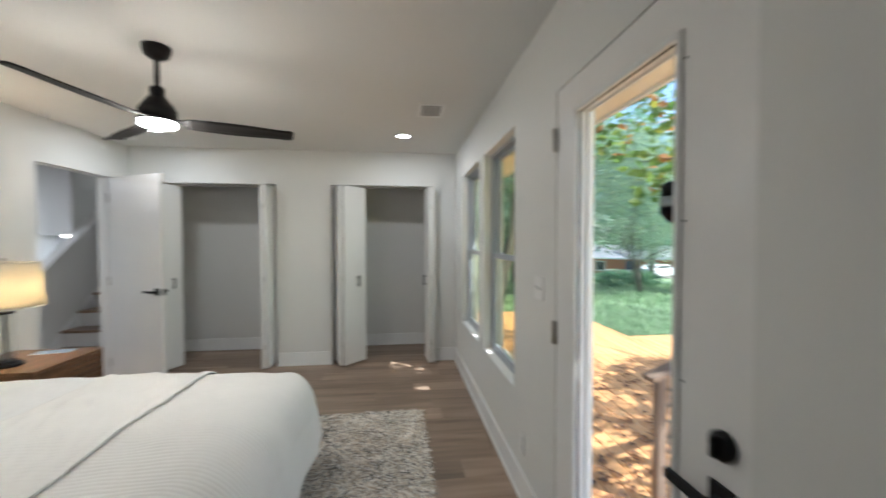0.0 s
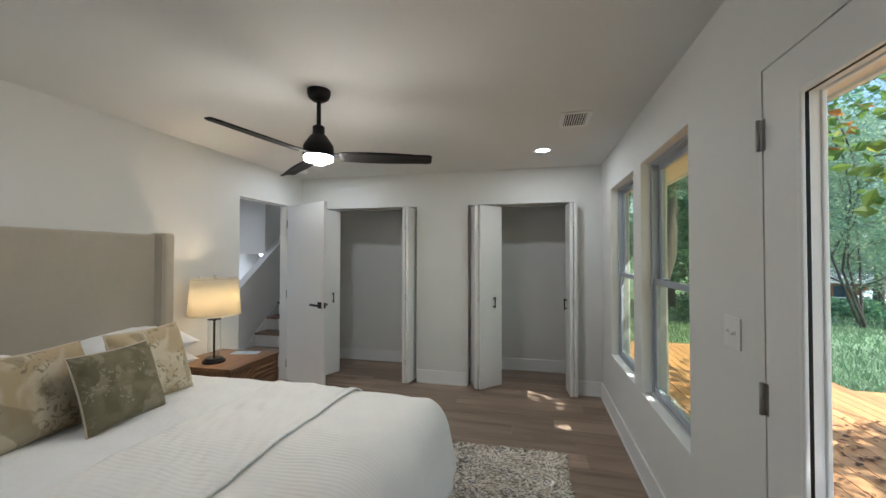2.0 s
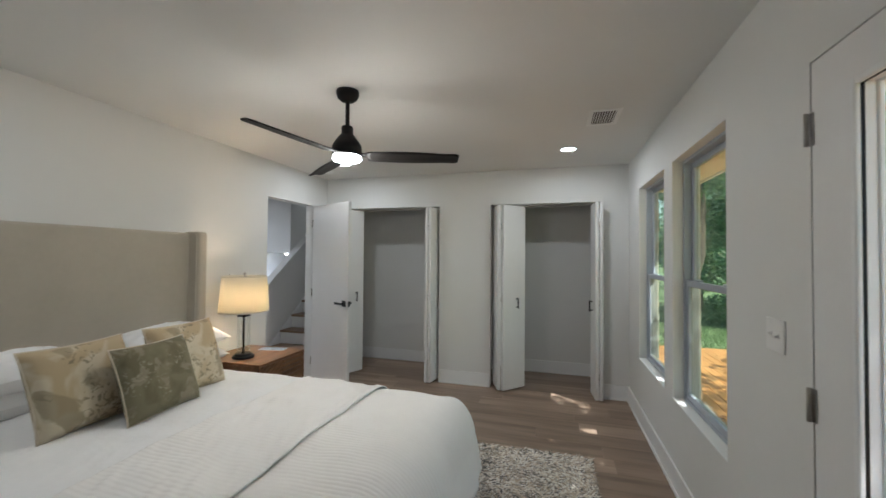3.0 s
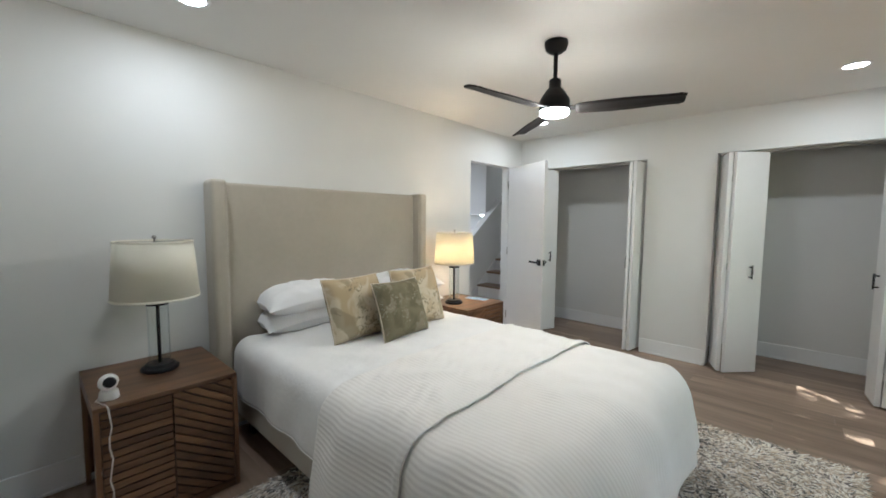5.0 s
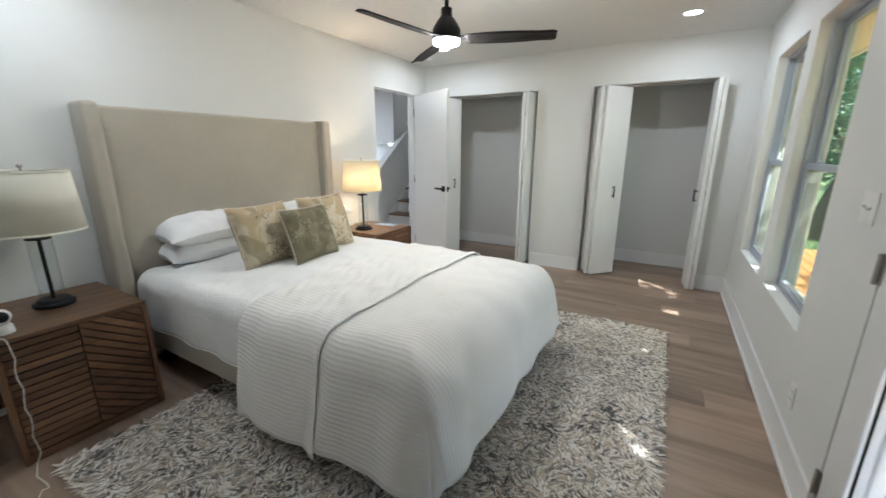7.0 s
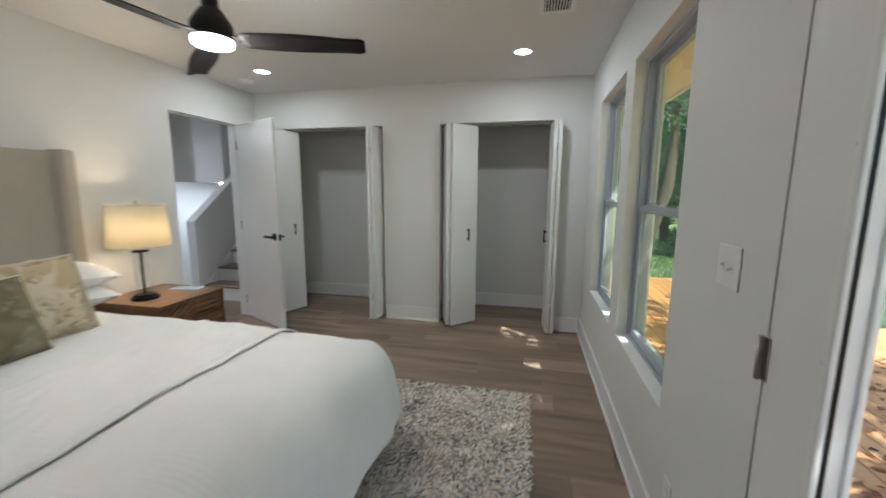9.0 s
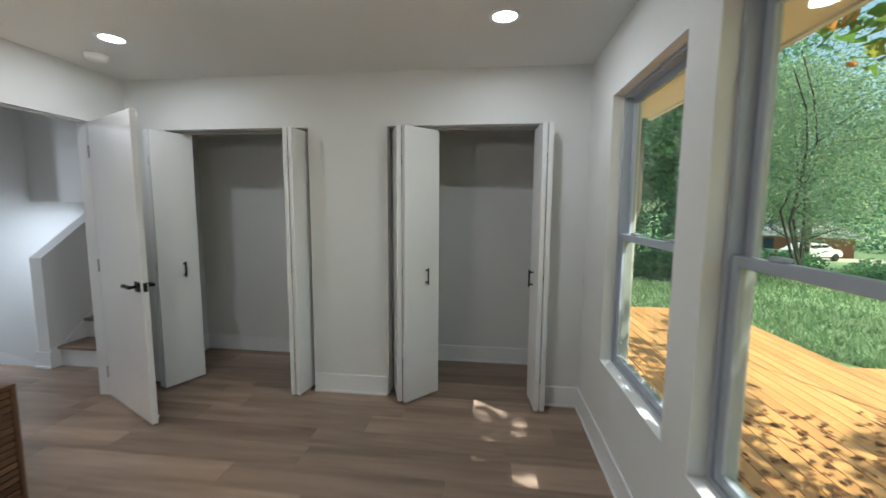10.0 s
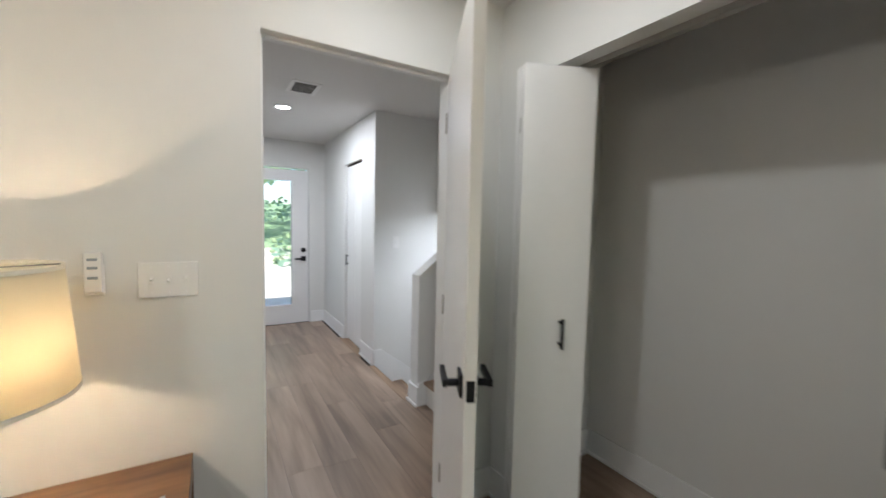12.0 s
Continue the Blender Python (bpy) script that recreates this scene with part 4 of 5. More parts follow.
def nightstand(place, mirror, label):
    """Front looks along +x. One half has level slats, the other slanting slats."""
    ob = thing("nightstand", place, label, "nightstand", "nightstands")
    W, D, Hn, t = 0.56, 0.60, 0.605, 0.02
    part("top", bx((0, 0, Hn - t), (D, W, Hn), 0.0015, 1), M_WALNUT, ob, "walnut top board")
    for y0, y1 in ((0, t), (W - t, W)):
        part("front_stile", bx((D - 0.055, y0, 0), (D, y1, Hn - t), 0.001, 1), M_WALNUT_UP, ob)
        part("rear_leg", bx((0, y0, 0), (0.045, y1, Hn - t), 0.001, 1), M_WALNUT_UP, ob)
        part("side_rail", bx((0.045, y0, Hn - t - 0.045), (D - 0.055, y1, Hn - t), 0.001, 1), M_WALNUT, ob)
    part("back", bx((0.01, t, 0.05), (0.022, W - t, Hn - t)), M_WALNUT, ob)
    part("base", bx((D - 0.05, t, 0.0), (D - 0.004, W - t, 0.04), 0.001, 1), M_WALNUT, ob)
    part("carcass", bx((0.022, 0.075, 0.05), (D - 0.022, W - 0.075, Hn - t)), M_WALNUT_DARK, ob, "dark body behind the slats")
    mid = W / 2
    lo, hi = 0.044, Hn - t - 0.003
    halves = [(t + 0.003, mid - 0.0025), (mid + 0.0025, W - t - 0.003)]
    level, slant = (halves[1], halves[0]) if mirror else (halves[0], halves[1])
    drawer = part("drawer", bx((D - 0.022, level[0], lo), (D - 0.017, level[1], hi)), M_WALNUT_DARK, ob)
    n = 15
    for i in range(n):
        z0 = lo + (hi - lo) * i / n
        part("slat", bx((D - 0.017, level[0], z0 + 0.004), (D - 0.003, level[1], z0 + (hi - lo) / n - 0.003), 0.002, 1), M_WALNUT, drawer)
    cab = part("cabinet_door", bx((D - 0.022, slant[0], lo), (D - 0.017, slant[1], hi)), M_WALNUT_DARK, ob)
    a = math.radians(33)
    pitch = 0.036
    sgn = 1 if mirror else -1
    for i in range(-2, 26):
        # a slanting strip clipped to the door
        z = lo - 0.2 + i * pitch / math.cos(a)
        bm = bmesh.new()
        yl, yr = slant
        hh = (pitch - 0.007) / math.cos(a)
        def zz(y, base):
            return base + sgn * math.tan(a) * (y - (yl if sgn > 0 else yr))
        poly = [(yl, zz(yl, z)), (yr, zz(yr, z)), (yr, zz(yr, z + hh)), (yl, zz(yl, z + hh))]
        def clip(poly, zc, keep_low):
            out = []
            for k in range(len(poly)):
                p, q = poly[k], poly[(k + 1) % len(poly)]
                pin, qin = ((p[1] <= zc) if keep_low else (p[1] >= zc)), ((q[1] <= zc) if keep_low else (q[1] >= zc))
                if pin:
                    out.append(p)
                if pin != qin:
                    s = (zc - p[1]) / (q[1] - p[1])
                    out.append((p[0] + s * (q[0] - p[0]), zc))
            return out
        poly = clip(clip(poly, hi, True), lo, False) if poly else []
        if len(poly) < 3:
            bm.free()
            continue
        A = [bm.verts.new((D - 0.017, y, zq)) for y, zq in poly]
        B = [bm.verts.new((D - 0.003, y, zq)) for y, zq in poly]
        bm.faces.new(A[::-1]), bm.faces.new(B)
        for k in range(len(poly)):
            kk = (k + 1) % len(poly)
            bm.faces.new((A[k], A[kk], B[kk], B[k]))
        bmesh.ops.recalc_face_normals(bm, faces=bm.faces)
        part("slat", bm, M_WALNUT, cab)
    return ob


NS1, NS2 = (-2.862, 0.193, 0), (-2.862, 2.655, 0)
nightstand(NS1, False, "walnut nightstand with slatted front beside the plain lamp")
nightstand(NS2, True, "walnut nightstand with slatted front beside the lit lamp")

# ---- table lamps ----


def table_lamp(x, y, z, lit, label):
    ob = thing("table_lamp", (x, y, z), label, "table lamp", "bedside lamps")
    part("base", lathe(bmesh.new(), [(0.082, 0), (0.084, 0.004), (0.084, 0.016), (0.078, 0.02), (0.066, 0.021), (0.066, 0.032), (0.06, 0.036)], 44), M_BLACK, ob, "stepped black round base")
    part("stem", tube(bmesh.new(), [(0, 0, 0.03), (0, 0, 0.42)], 0.0085, 14), M_BLACK, ob)
    g = part("glass_cylinder", lathe(bmesh.new(), [(0.048, 0.036), (0.048, 0.345)], 40, caps=False), M_TUBE, ob, "clear glass cylinder")
    part("cap", lathe(bmesh.new(), [(0.05, 0.345), (0.05, 0.355), (0.03, 0.36)], 40), M_BLACK, ob)
    bm = lathe(bmesh.new(), [(0.192, 0.388), (0.171, 0.676)], 64, caps=False)
    sh = part("shade", bm, M_SHADE_LIT if lit else M_SHADE, ob, "glowing cream drum shade" if lit else "cream drum shade")
    md = sh.modifiers.new("solid", "SOLIDIFY")
    md.thickness = 0.002
    for r, zz in ((0.192, 0.388), (0.171, 0.676)):
        part("shade_trim", lathe(bmesh.new(), [(r + 0.0015, zz - 0.005), (r + 0.0015, zz + 0.005), (r - 0.002, zz + 0.005), (r - 0.002, zz - 0.005)], 56, caps=False), M_SHADE, ob)
    part("harp", tube(bmesh.new(), [(0.0, -0.02, 0.41), (0, -0.06, 0.48), (0, -0.055, 0.60), (0, 0, 0.677), (0, 0.055, 0.60), (0, 0.06, 0.48), (0, 0.02, 0.41)], 0.002, 6), M_NICKEL, ob)
    for a in range(3):
        c, s = math.cos(a * 2.094), math.sin(a * 2.094)
        part("spider", tube(bmesh.new(), [(0, 0, 0.675), (0.170 * c, 0.170 * s, 0.675)], 0.0018, 6), M_NICKEL, ob)
    part("finial", lathe(bmesh.new(), [(0.004, 0.67), (0.004, 0.690), (0.011, 0.694), (0.011, 0.704), (0.004, 0.710)], 16), M_NICKEL, ob)
    part("bulb", lathe(bmesh.new(), [(0.013, 0.41), (0.016, 0.44), (0.03, 0.49), (0.026, 0.52), (0.01, 0.535)], 20), M_BULB if lit else M_PLASTIC, ob)
    return ob


M_BULB = mat("bulb_glow", (1, 0.8, 0.5), 0.5, emit=12, emit_colour=(1.0, 0.70, 0.38))
M_SHADE_LIT = bpy.data.materials.new("shade_lit")
M_SHADE_LIT.use_nodes = True
n_, l_ = M_SHADE_LIT.node_tree.nodes, M_SHADE_LIT.node_tree.links
tr_, mx_ = n_.new("ShaderNodeBsdfTranslucent"), n_.new("ShaderNodeMixShader")
n_["Principled BSDF"].inputs["Base Color"].default_value = (0.80, 0.74, 0.60, 1)
n_["Principled BSDF"].inputs["Roughness"].default_value = 0.9
tr_.inputs[0].default_value = (0.93, 0.88, 0.76, 1)
mx_.inputs[0].default_value = 0.80
l_.new(n_["Principled BSDF"].outputs[0], mx_.inputs[1]), l_.new(tr_.outputs[0], mx_.inputs[2])
l_.new(mx_.outputs[0], n_["Material Output"].inputs[0])
L1, L2 = (-2.605, 0.493, 0.605), (-2.565, 2.815, 0.605)
table_lamp(*L1, False, "unlit table lamp with cream shade and glass column")
table_lamp(*L2, True, "lit table lamp with cream shade and glass column")
lamp("bulb_lamp", "POINT", pose(L2[0], L2[1], L2[2] + 0.50), 160.0, (1.0, 0.71, 0.44), 0.03)

# ---- small things in the bedroom ----
sc = thing("security_camera", (-2.357, 0.258, 0.605), "small white home security camera on the nightstand", "security camera", turn=20)
sc.matrix_world = pose(-2.357, 0.258, 0.605, 0, 0, -6)
part("foot", lathe(bmesh.new(), [(0.036, 0), (0.037, 0.004), (0.035, 0.02), (0.033, 0.034), (0.028, 0.040)], 32), M_PLASTIC, sc)
hd_ = part("head", lathe(bmesh.new(), [(0.001, -0.036), (0.014, -0.034), (0.026, -0.026), (0.035, -0.010), (0.0365, 0.002), (0.034, 0.014), (0.026, 0.026), (0.014, 0.034), (0.001, 0.0365)], 32, Matrix.Translation((0, 0, 0.073))), M_PLASTIC, sc)
part("lens", lathe(bmesh.new(), [(0.024, -0.004), (0.023, 0.005), (0.015, 0.011), (0.001, 0.013)], 28, pose(0.0255, 0.004, 0.079, 0, 82, 10)), M_DARK_PLASTIC, hd_, "glossy black lens face")
cord_path = [(-2.385, 0.235, 0.612), (-2.35, 0.213, 0.609), (-2.30, 0.226, 0.609), (-2.268, 0.238, 0.609), (-2.256, 0.243, 0.598)]
for k in range(12):
    cord_path.append((-2.253, 0.246 + 0.006 * math.sin(k * 1.9) - 0.0006 * k, 0.56 - 0.047 * k))
cord_path += [(-2.235, 0.222, 0.010), (-2.15, 0.197, 0.004), (-2.06, 0.206, 0.004), (-2.025, 0.203, 0.004), (-2.035, 0.185, 0.004), (-1.99, 0.160, 0.004), (-1.90, 0.118, 0.004), (-1.84, 0.03, 0.004), (-1.90, -0.08, 0.004)]
cord = part("power_cord", tube(bmesh.new(), cord_path, 0.0028, 6), M_ALMOND)
tagged(cord, "thin white power cord hanging down the nightstand to the floor", "cord")
mg = thing("magazine", (-2.528, 3.128, 0.605), "thin glossy booklet lying on the nightstand", "magazine", turn=-79)
part("pages", bx((-0.050, -0.114, 0), (0.050, 0.114, 0.003)), M_TRIM, mg)
part("cover", bx((-0.051, -0.115, 0.003), (0.051, 0.115, 0.0038)), M_PAPER, mg, "pale blue printed cover")


def plate(place, turn, gangs, kind_, label):
    """A wall plate that faces +x before the turn."""
    w = 0.07 if gangs == 1 else 0.07 + 0.046 * (gangs - 1)
    ob = thing("wall_plate", place, label, "light switch" if kind_ != "outlet" else "outlet", turn=turn)
    part("plate", bx((0, -w / 2, -0.0575), (0.006, w / 2, 0.0575), 0.003), M_PLASTIC, ob)
    for g in range(gangs):
        y = (g - (gangs - 1) / 2) * 0.046
        if kind_ == "toggle":
            f = part("collar", bx((0.006, y - 0.006, -0.013), (0.0075, y + 0.006, 0.013), 0.0005, 1), M_PLASTIC, ob)
            tg = part("toggle", bx((0.0, -0.0035, 0), (0.012, 0.0035, 0.008), 0.001, 1), M_PLASTIC, f)
            tg.matrix_local = pose(0.006, y, -0.003, 0, -25 if g != 1 else 25)
        elif kind_ == "rocker":
            f = part("rocker", bx((0.006, y - 0.0165, -0.033), (0.0095, y + 0.0165, 0.033), 0.002, 1), M_TRIM, ob)
        else:
            for z in (-0.02, 0.02):
                f = part("socket", bx((0.006, -0.0165, z - 0.014), (0.008, 0.0165, z + 0.014), 0.002, 1), M_TRIM, ob)
                for s in (-0.006, 0.006):
                    part("slot", bx((0.008, s - 0.001, z - 0.002), (0.0083, s + 0.001, z + 0.007)), M_GAP, f)
        for z in (-0.0415, 0.0415):
            part("screw", lathe(bmesh.new(), [(0.003, 0), (0.0025, 0.001)], 8, pose(0.006, y, z, 0, 90)), M_TRIM, ob)
    return ob


plate((XW, 3.16, 1.198), 0, 3, "toggle", "white triple toggle switch plate beside the doorway")
plate((XE, 1.783, 1.197), 180, 2, "toggle", "white double toggle switch plate beside the glass door")
plate((XE, 2.03, 0.305), 180, 1, "outlet", "white duplex outlet low on the window wall")
plate((XST, 4.82, 1.2), 0, 1, "toggle", "white toggle switch plate above the stairs")
rm = thing("fan_remote", (XW, 2.977, 1.225), "slim white fan remote in a wall cradle", "remote control")
part("cradle", bx((0, -0.024, -0.065), (0.012, 0.024, 0.03), 0.003), M_PLASTIC, rm)
part("remote", bx((0.004, -0.0215, -0.055), (0.024, 0.0215, 0.067), 0.004), M_PLASTIC, rm)
for z in (0.045, 0.02, -0.01):
    part("button", bx((0.024, -0.012, z - 0.004), (0.0255, 0.012, z + 0.004), 0.001, 1), M_GREYBAND, rm)
pic = thing("framed_picture", (-2.22, YS, 1.15), "large framed canvas print hanging on the wall near the nightstand", "picture")
part("canvas", bx((-0.37, 0.0, -0.44), (0.37, 0.022, 0.44)), M_PICTURE, pic)
bm = bmesh.new()
for a, b in (((-0.395, 0, -0.465), (-0.37, 0.03, 0.465)), ((0.37, 0, -0.465), (0.395, 0.03, 0.465)), ((-0.37, 0, -0.465), (0.37, 0.03, -0.44)), ((-0.37, 0, 0.44), (0.37, 0.03, 0.465))):
    box(bm, a, b, 0.002, 1)
part("frame", bm, M_GREYBAND, pic, "thin grey frame")

# ---- hall closet door ----
hc = thing("hall_closet_door", (-5.83, YH + 0.03, 0), "white flush folding closet door, closed, in the hall", "closet door")
for k in range(2):
    pnl = part("panel", bx((0.004 + 0.3 * k, 0, 0.015), (0.296 + 0.3 * k, 0.033, 2.02), 0.002), M_DOOR, hc)
pull(hc, (0.06, 0, 0.95), 0)
structure("hall_closet_track", (-5.82, YH + 0.03, 2.022), (-5.24, YH + 0.06, 2.045), M_GAP)

# ---- rug ----
RX0, RX1, RY0, RY1 = -2.15, 0.195, 0.262, 3.17
rug = thing("area_rug", (RX0, RY0, 0), "grey and cream shaggy area rug under the bed", "rug")
part("backing", bx((0, 0, 0.0), (RX1 - RX0, RY1 - RY0, 0.009), 0.003), M_RUG_BACK, rug)
rs = np.random.RandomState(5)
N = 46000
cx, cy = rs.uniform(0.0, RX1 - RX0, N), rs.uniform(0.0, RY1 - RY0, N)
keep = ~((cx + RX0 > -2.1) & (cx + RX0 < -0.95) & (cy + RY0 > 1.15) & (cy + RY0 < 2.2))
cx, cy = cx[keep], cy[keep]
N = len(cx)
fld = np.array([noise.noise(Vector((a * 4.5, b * 4.5, 3.3))) for a, b in zip(cx, cy)])
th = fld * 7 + rs.normal(0, 0.4, N)
ln, wd = rs.uniform(0.018, 0.044, N), rs.uniform(0.006, 0.011, N)
ux, uy = np.cos(th), np.sin(th)
hz = rs.uniform(0.010, 0.014, N)
P = np.zeros((N, 4, 3))
P[:, 0] = np.stack([cx - ux * ln, cy - uy * ln, np.full(N, 0.008)], 1)
P[:, 1] = np.stack([cx - uy * wd, cy + ux * wd, hz - 0.003], 1)
P[:, 2] = np.stack([cx + ux * ln, cy + uy * ln, hz + 0.003], 1)
P[:, 3] = np.stack([cx + uy * wd, cy - ux * wd, hz - 0.003], 1)
pile = surface("pile_tuft", P.reshape(-1, 3), [(4 * i, 4 * i + 3, 4 * i + 2, 4 * i + 1) for i in range(N)], M_RUG, rug, smooth=False, kind="stuff")

# ---- outside: eave, deck, railing ----
structure("soffit", (OUT, -1.6, 2.25), (1.36, 5.3, 2.27), M_SOFFIT)
structure("fascia", (1.36, -1.6, 2.235), (1.39, 5.33, 2.42), M_WHITE_EXT)
structure("soffit_strip", (OUT, -1.6, 2.238), (OUT + 0.02, 5.3, 2.25), M_SOFFIT)
structure("roof", (-7.1, -1.6, 2.56), (1.42, 5.45, 2.64), M_ROOF)
structure("roof_edge", (OUT, -1.6, 2.42), (1.42, 5.37, 2.56), M_ROOF)
DZ = -0.30
dk = thing("wood_deck", (0.9, 0, DZ), "warm cedar board deck outside the bedroom", "deck")
part("joists", bx((-0.06, -3.5, -0.22), (3.13, 8.94, -0.035)), M_GAP, dk, "dark framing under the boards")
part("joists", bx((3.13, -3.5, -0.22), (7.4, 6.40, -0.035)), M_GAP, dk, "dark framing under the boards")

# ---- outside: ground ----


def ground_z(x, y):
    r = math.hypot(x - 0.5, y - 3)
    return -0.56 - 0.056 * max(0.0, r - 7) if r < 60 else -0.56 - 0.056 * 53


def west_z(x, y):
    return -0.15 + 0.10 * max(0.0, -8.5 - x)


ring = [0, 3, 5, 7, 9, 12, 15, 18, 22, 26, 31, 37, 44, 52, 60, 90, 160, 400, 1500]
na = 72
gv = [(0.5, 3, -0.56)]
for r in ring[1:]:
    for k in range(na):
        a = 2 * math.pi * k / na
        x, y = 0.5 + r * math.cos(a), 3 + r * math.sin(a)
        z = ground_z(x, y) + (0.10 * noise.noise(Vector((x * 0.3, y * 0.3, 0))) if r > 8 else 0)
        if x < -7.5:
            z = max(z, min(west_z(x, y), 3.0))
        if r <= 9 and x < 0.9 and x > -7.2:
            z = -1.75
        gv.append((x, y, z))
gf = [(0, 1 + k, 1 + (k + 1) % na) for k in range(na)]
for i in range(len(ring) - 2):
    for k in range(na):
        a, b = 1 + i * na + k, 1 + i * na + (k + 1) % na
        gf.append((a, a + na, b + na, b))
surface("ground", gv, gf, M_GRASS_SOIL, kind="structure")

# long grass beyond the deck
G = []
gr = np.random.RandomState(3)
for _ in range(38000):
    a, r = gr.uniform(0.05, 1.35), 6.0 + 24 * gr.rand() ** 1.6
    x, y = 0.5 + r * math.sin(a), 3 + r * math.cos(a)
    if x < 4.1 and y < 9.0 or x < 8.4 and y < 6.5:
        continue
    z = ground_z(x, y) - 0.02
    t, h, w = gr.uniform(0, 6.283), gr.uniform(0.05, 0.15) * (1 + r * 0.02), 0.010 + 0.0012 * r
    lx, ly = gr.normal(0, 0.06, 2)
    c, s = math.cos(t) * w, math.sin(t) * w
    G.append(((x - c, y - s, z), (x + c, y + s, z), (x + lx, y + ly, z + h)))
surface("lawn_grass", [p for q in G for p in q], [(3 * i, 3 * i + 1, 3 * i + 2) for i in range(len(G))], M_BLADES, smooth=False, label="long green lawn grass beyond the deck", kind="stuff")

# ---- trees ----


def leaf_cloud(name, centres, n, size, material, parent=None, seed=0, flat=0.6, kind="", label="", gaps=()):
    """Small bent leaves scattered in soft clumps (centre, radius). gaps: openings through the crown (point, way, radius)."""
    r = np.random.RandomState(seed)
    ws = np.array([c[3] ** 2 for c in centres])
    idx = r.choice(len(centres), n, p=ws / ws.sum())
    C = np.array([c[:3] for c in centres])[idx]
    R = np.array([c[3] for c in centres])[idx]
    d = r.normal(size=(n, 3))
    d /= np.linalg.norm(d, axis=1)[:, None]
    d[:, 2] *= flat
    p = C + d * (R * r.uniform(0.35, 1.0, n) ** 0.6)[:, None]
    for g, way, wide in gaps:
        q = p - np.array(g)
        q = q - (q @ np.array(way))[:, None] * np.array(way)
        p = p[np.linalg.norm(q, axis=1) > wide]
    n = len(p)
    s = size * r.uniform(0.6, 1.35, n)
    u = r.normal(size=(n, 3))
    u[:, 2] *= 0.45
    u /= np.linalg.norm(u, axis=1)[:, None]
    w = np.cross(u, r.normal(size=(n, 3)))
    w /= np.linalg.norm(w, axis=1)[:, None]
    nn = np.cross(u, w)
    V = np.zeros((n, 4, 3))
    V[:, 0] = p - u * s[:, None] * 0.5
    V[:, 1] = p + w * s[:, None] * 0.34 + nn * s[:, None] * 0.1
    V[:, 2] = p + u * s[:, None] * 0.55
    V[:, 3] = p - w * s[:, None] * 0.34 + nn * s[:, None] * 0.1
    return surface(name, V.reshape(-1, 3), [(4 * i, 4 * i + 1, 4 * i + 2, 4 * i + 3) for i in range(n)], material, parent, label, kind, smooth=False)


def limb(bm, a, b, r0, r1, seed, bend=0.12, n=7):
    a, b = Vector(a), Vector(b)
    L = (b - a).length
    pts = []
    for i in range(n):
        t = i / (n - 1)
        o = Vector((noise.noise(Vector((t * 2, seed, 0))), noise.noise(Vector((t * 2, seed, 5))), noise.noise(Vector((t * 2, seed, 9))) * 0.5))
        pts.append(a.lerp(b, t) + o * L * bend * min(1, t * 3) * (1 if i < n - 1 else 0.6))
    tube(bm, pts, [r0 + (r1 - r0) * i / (n - 1) for i in range(n)], 8)
    return pts


def tree(x, y, h, spread, n, leaf, material, label, seed, trunk=0.16, low=0.35, lean=(0, 0), stems=1, group="garden trees"):
    z0 = ground_z(x, y) - 0.1
    ob = thing("tree", (x, y, z0), label, "tree", group)
    rr = random.Random(seed)
    bm = bmesh.new()
    cl = []
    for s in range(stems):
        top = (lean[0] + rr.uniform(-1, 1) * spread * 0.25 * (1 if stems == 1 else 2.2), lean[1] + rr.uniform(-1, 1) * spread * 0.25 * (1 if stems == 1 else 2.2), h * rr.uniform(0.8, 0.95))
        pts = limb(bm, (rr.uniform(-0.1, 0.1) * (stems > 1), rr.uniform(-0.1, 0.1) * (stems > 1), 0), top, trunk / stems ** 0.5, trunk * 0.25, seed + s * 7.3, 0.10)
        nb = 9 if stems == 1 else 5
        for k in range(nb):
            t = low + (0.95 - low) * k / nb
            i = min(int(t * 6), 5)
            p = pts[i].lerp(pts[i + 1], t * 6 - i)
            a = rr.uniform(0, 6.283)
            Lb = spread * rr.uniform(0.55, 1.0) * (1.15 - 0.6 * t)
            e = p + Vector((math.cos(a) * Lb, math.sin(a) * Lb, Lb * rr.uniform(0.1, 0.55)))
            q = limb(bm, p, e, trunk * 0.38 * (1.1 - t), trunk * 0.07, seed + k * 3.1, 0.2)
            for w in (3, 5, 6):
                cl.append((*q[w], rr.uniform(0.24, 0.42) * spread))
        cl.append((*pts[-1], 0.45 * spread))
    part("trunk", bm, M_BARK, ob, "grey-brown bark trunk and limbs")
    leaf_cloud("crown", cl, n, leaf, material, ob, seed, 0.7)
    return ob


def ivy_tree(x, y, h, r, n, label, seed):
    z0 = ground_z(x, y) - 0.1
    ob = thing("tree", (x, y, z0), label, "tree", "garden trees")
    bm = bmesh.new()
    limb(bm, (0, 0, 0), (0.3, 0.2, h), 0.25, 0.08, seed)
    part("trunk", bm, M_BARK, ob)
    rr = random.Random(seed)
    cl = [(rr.uniform(-r, r) * 0.7, rr.uniform(-r, r) * 0.7, 0.4 + h * k / 26, r * rr.uniform(0.45, 0.85)) for k in range(27)]
    leaf_cloud("crown", cl, n, 0.17, M_LEAF, ob, seed, 0.9)
    return ob


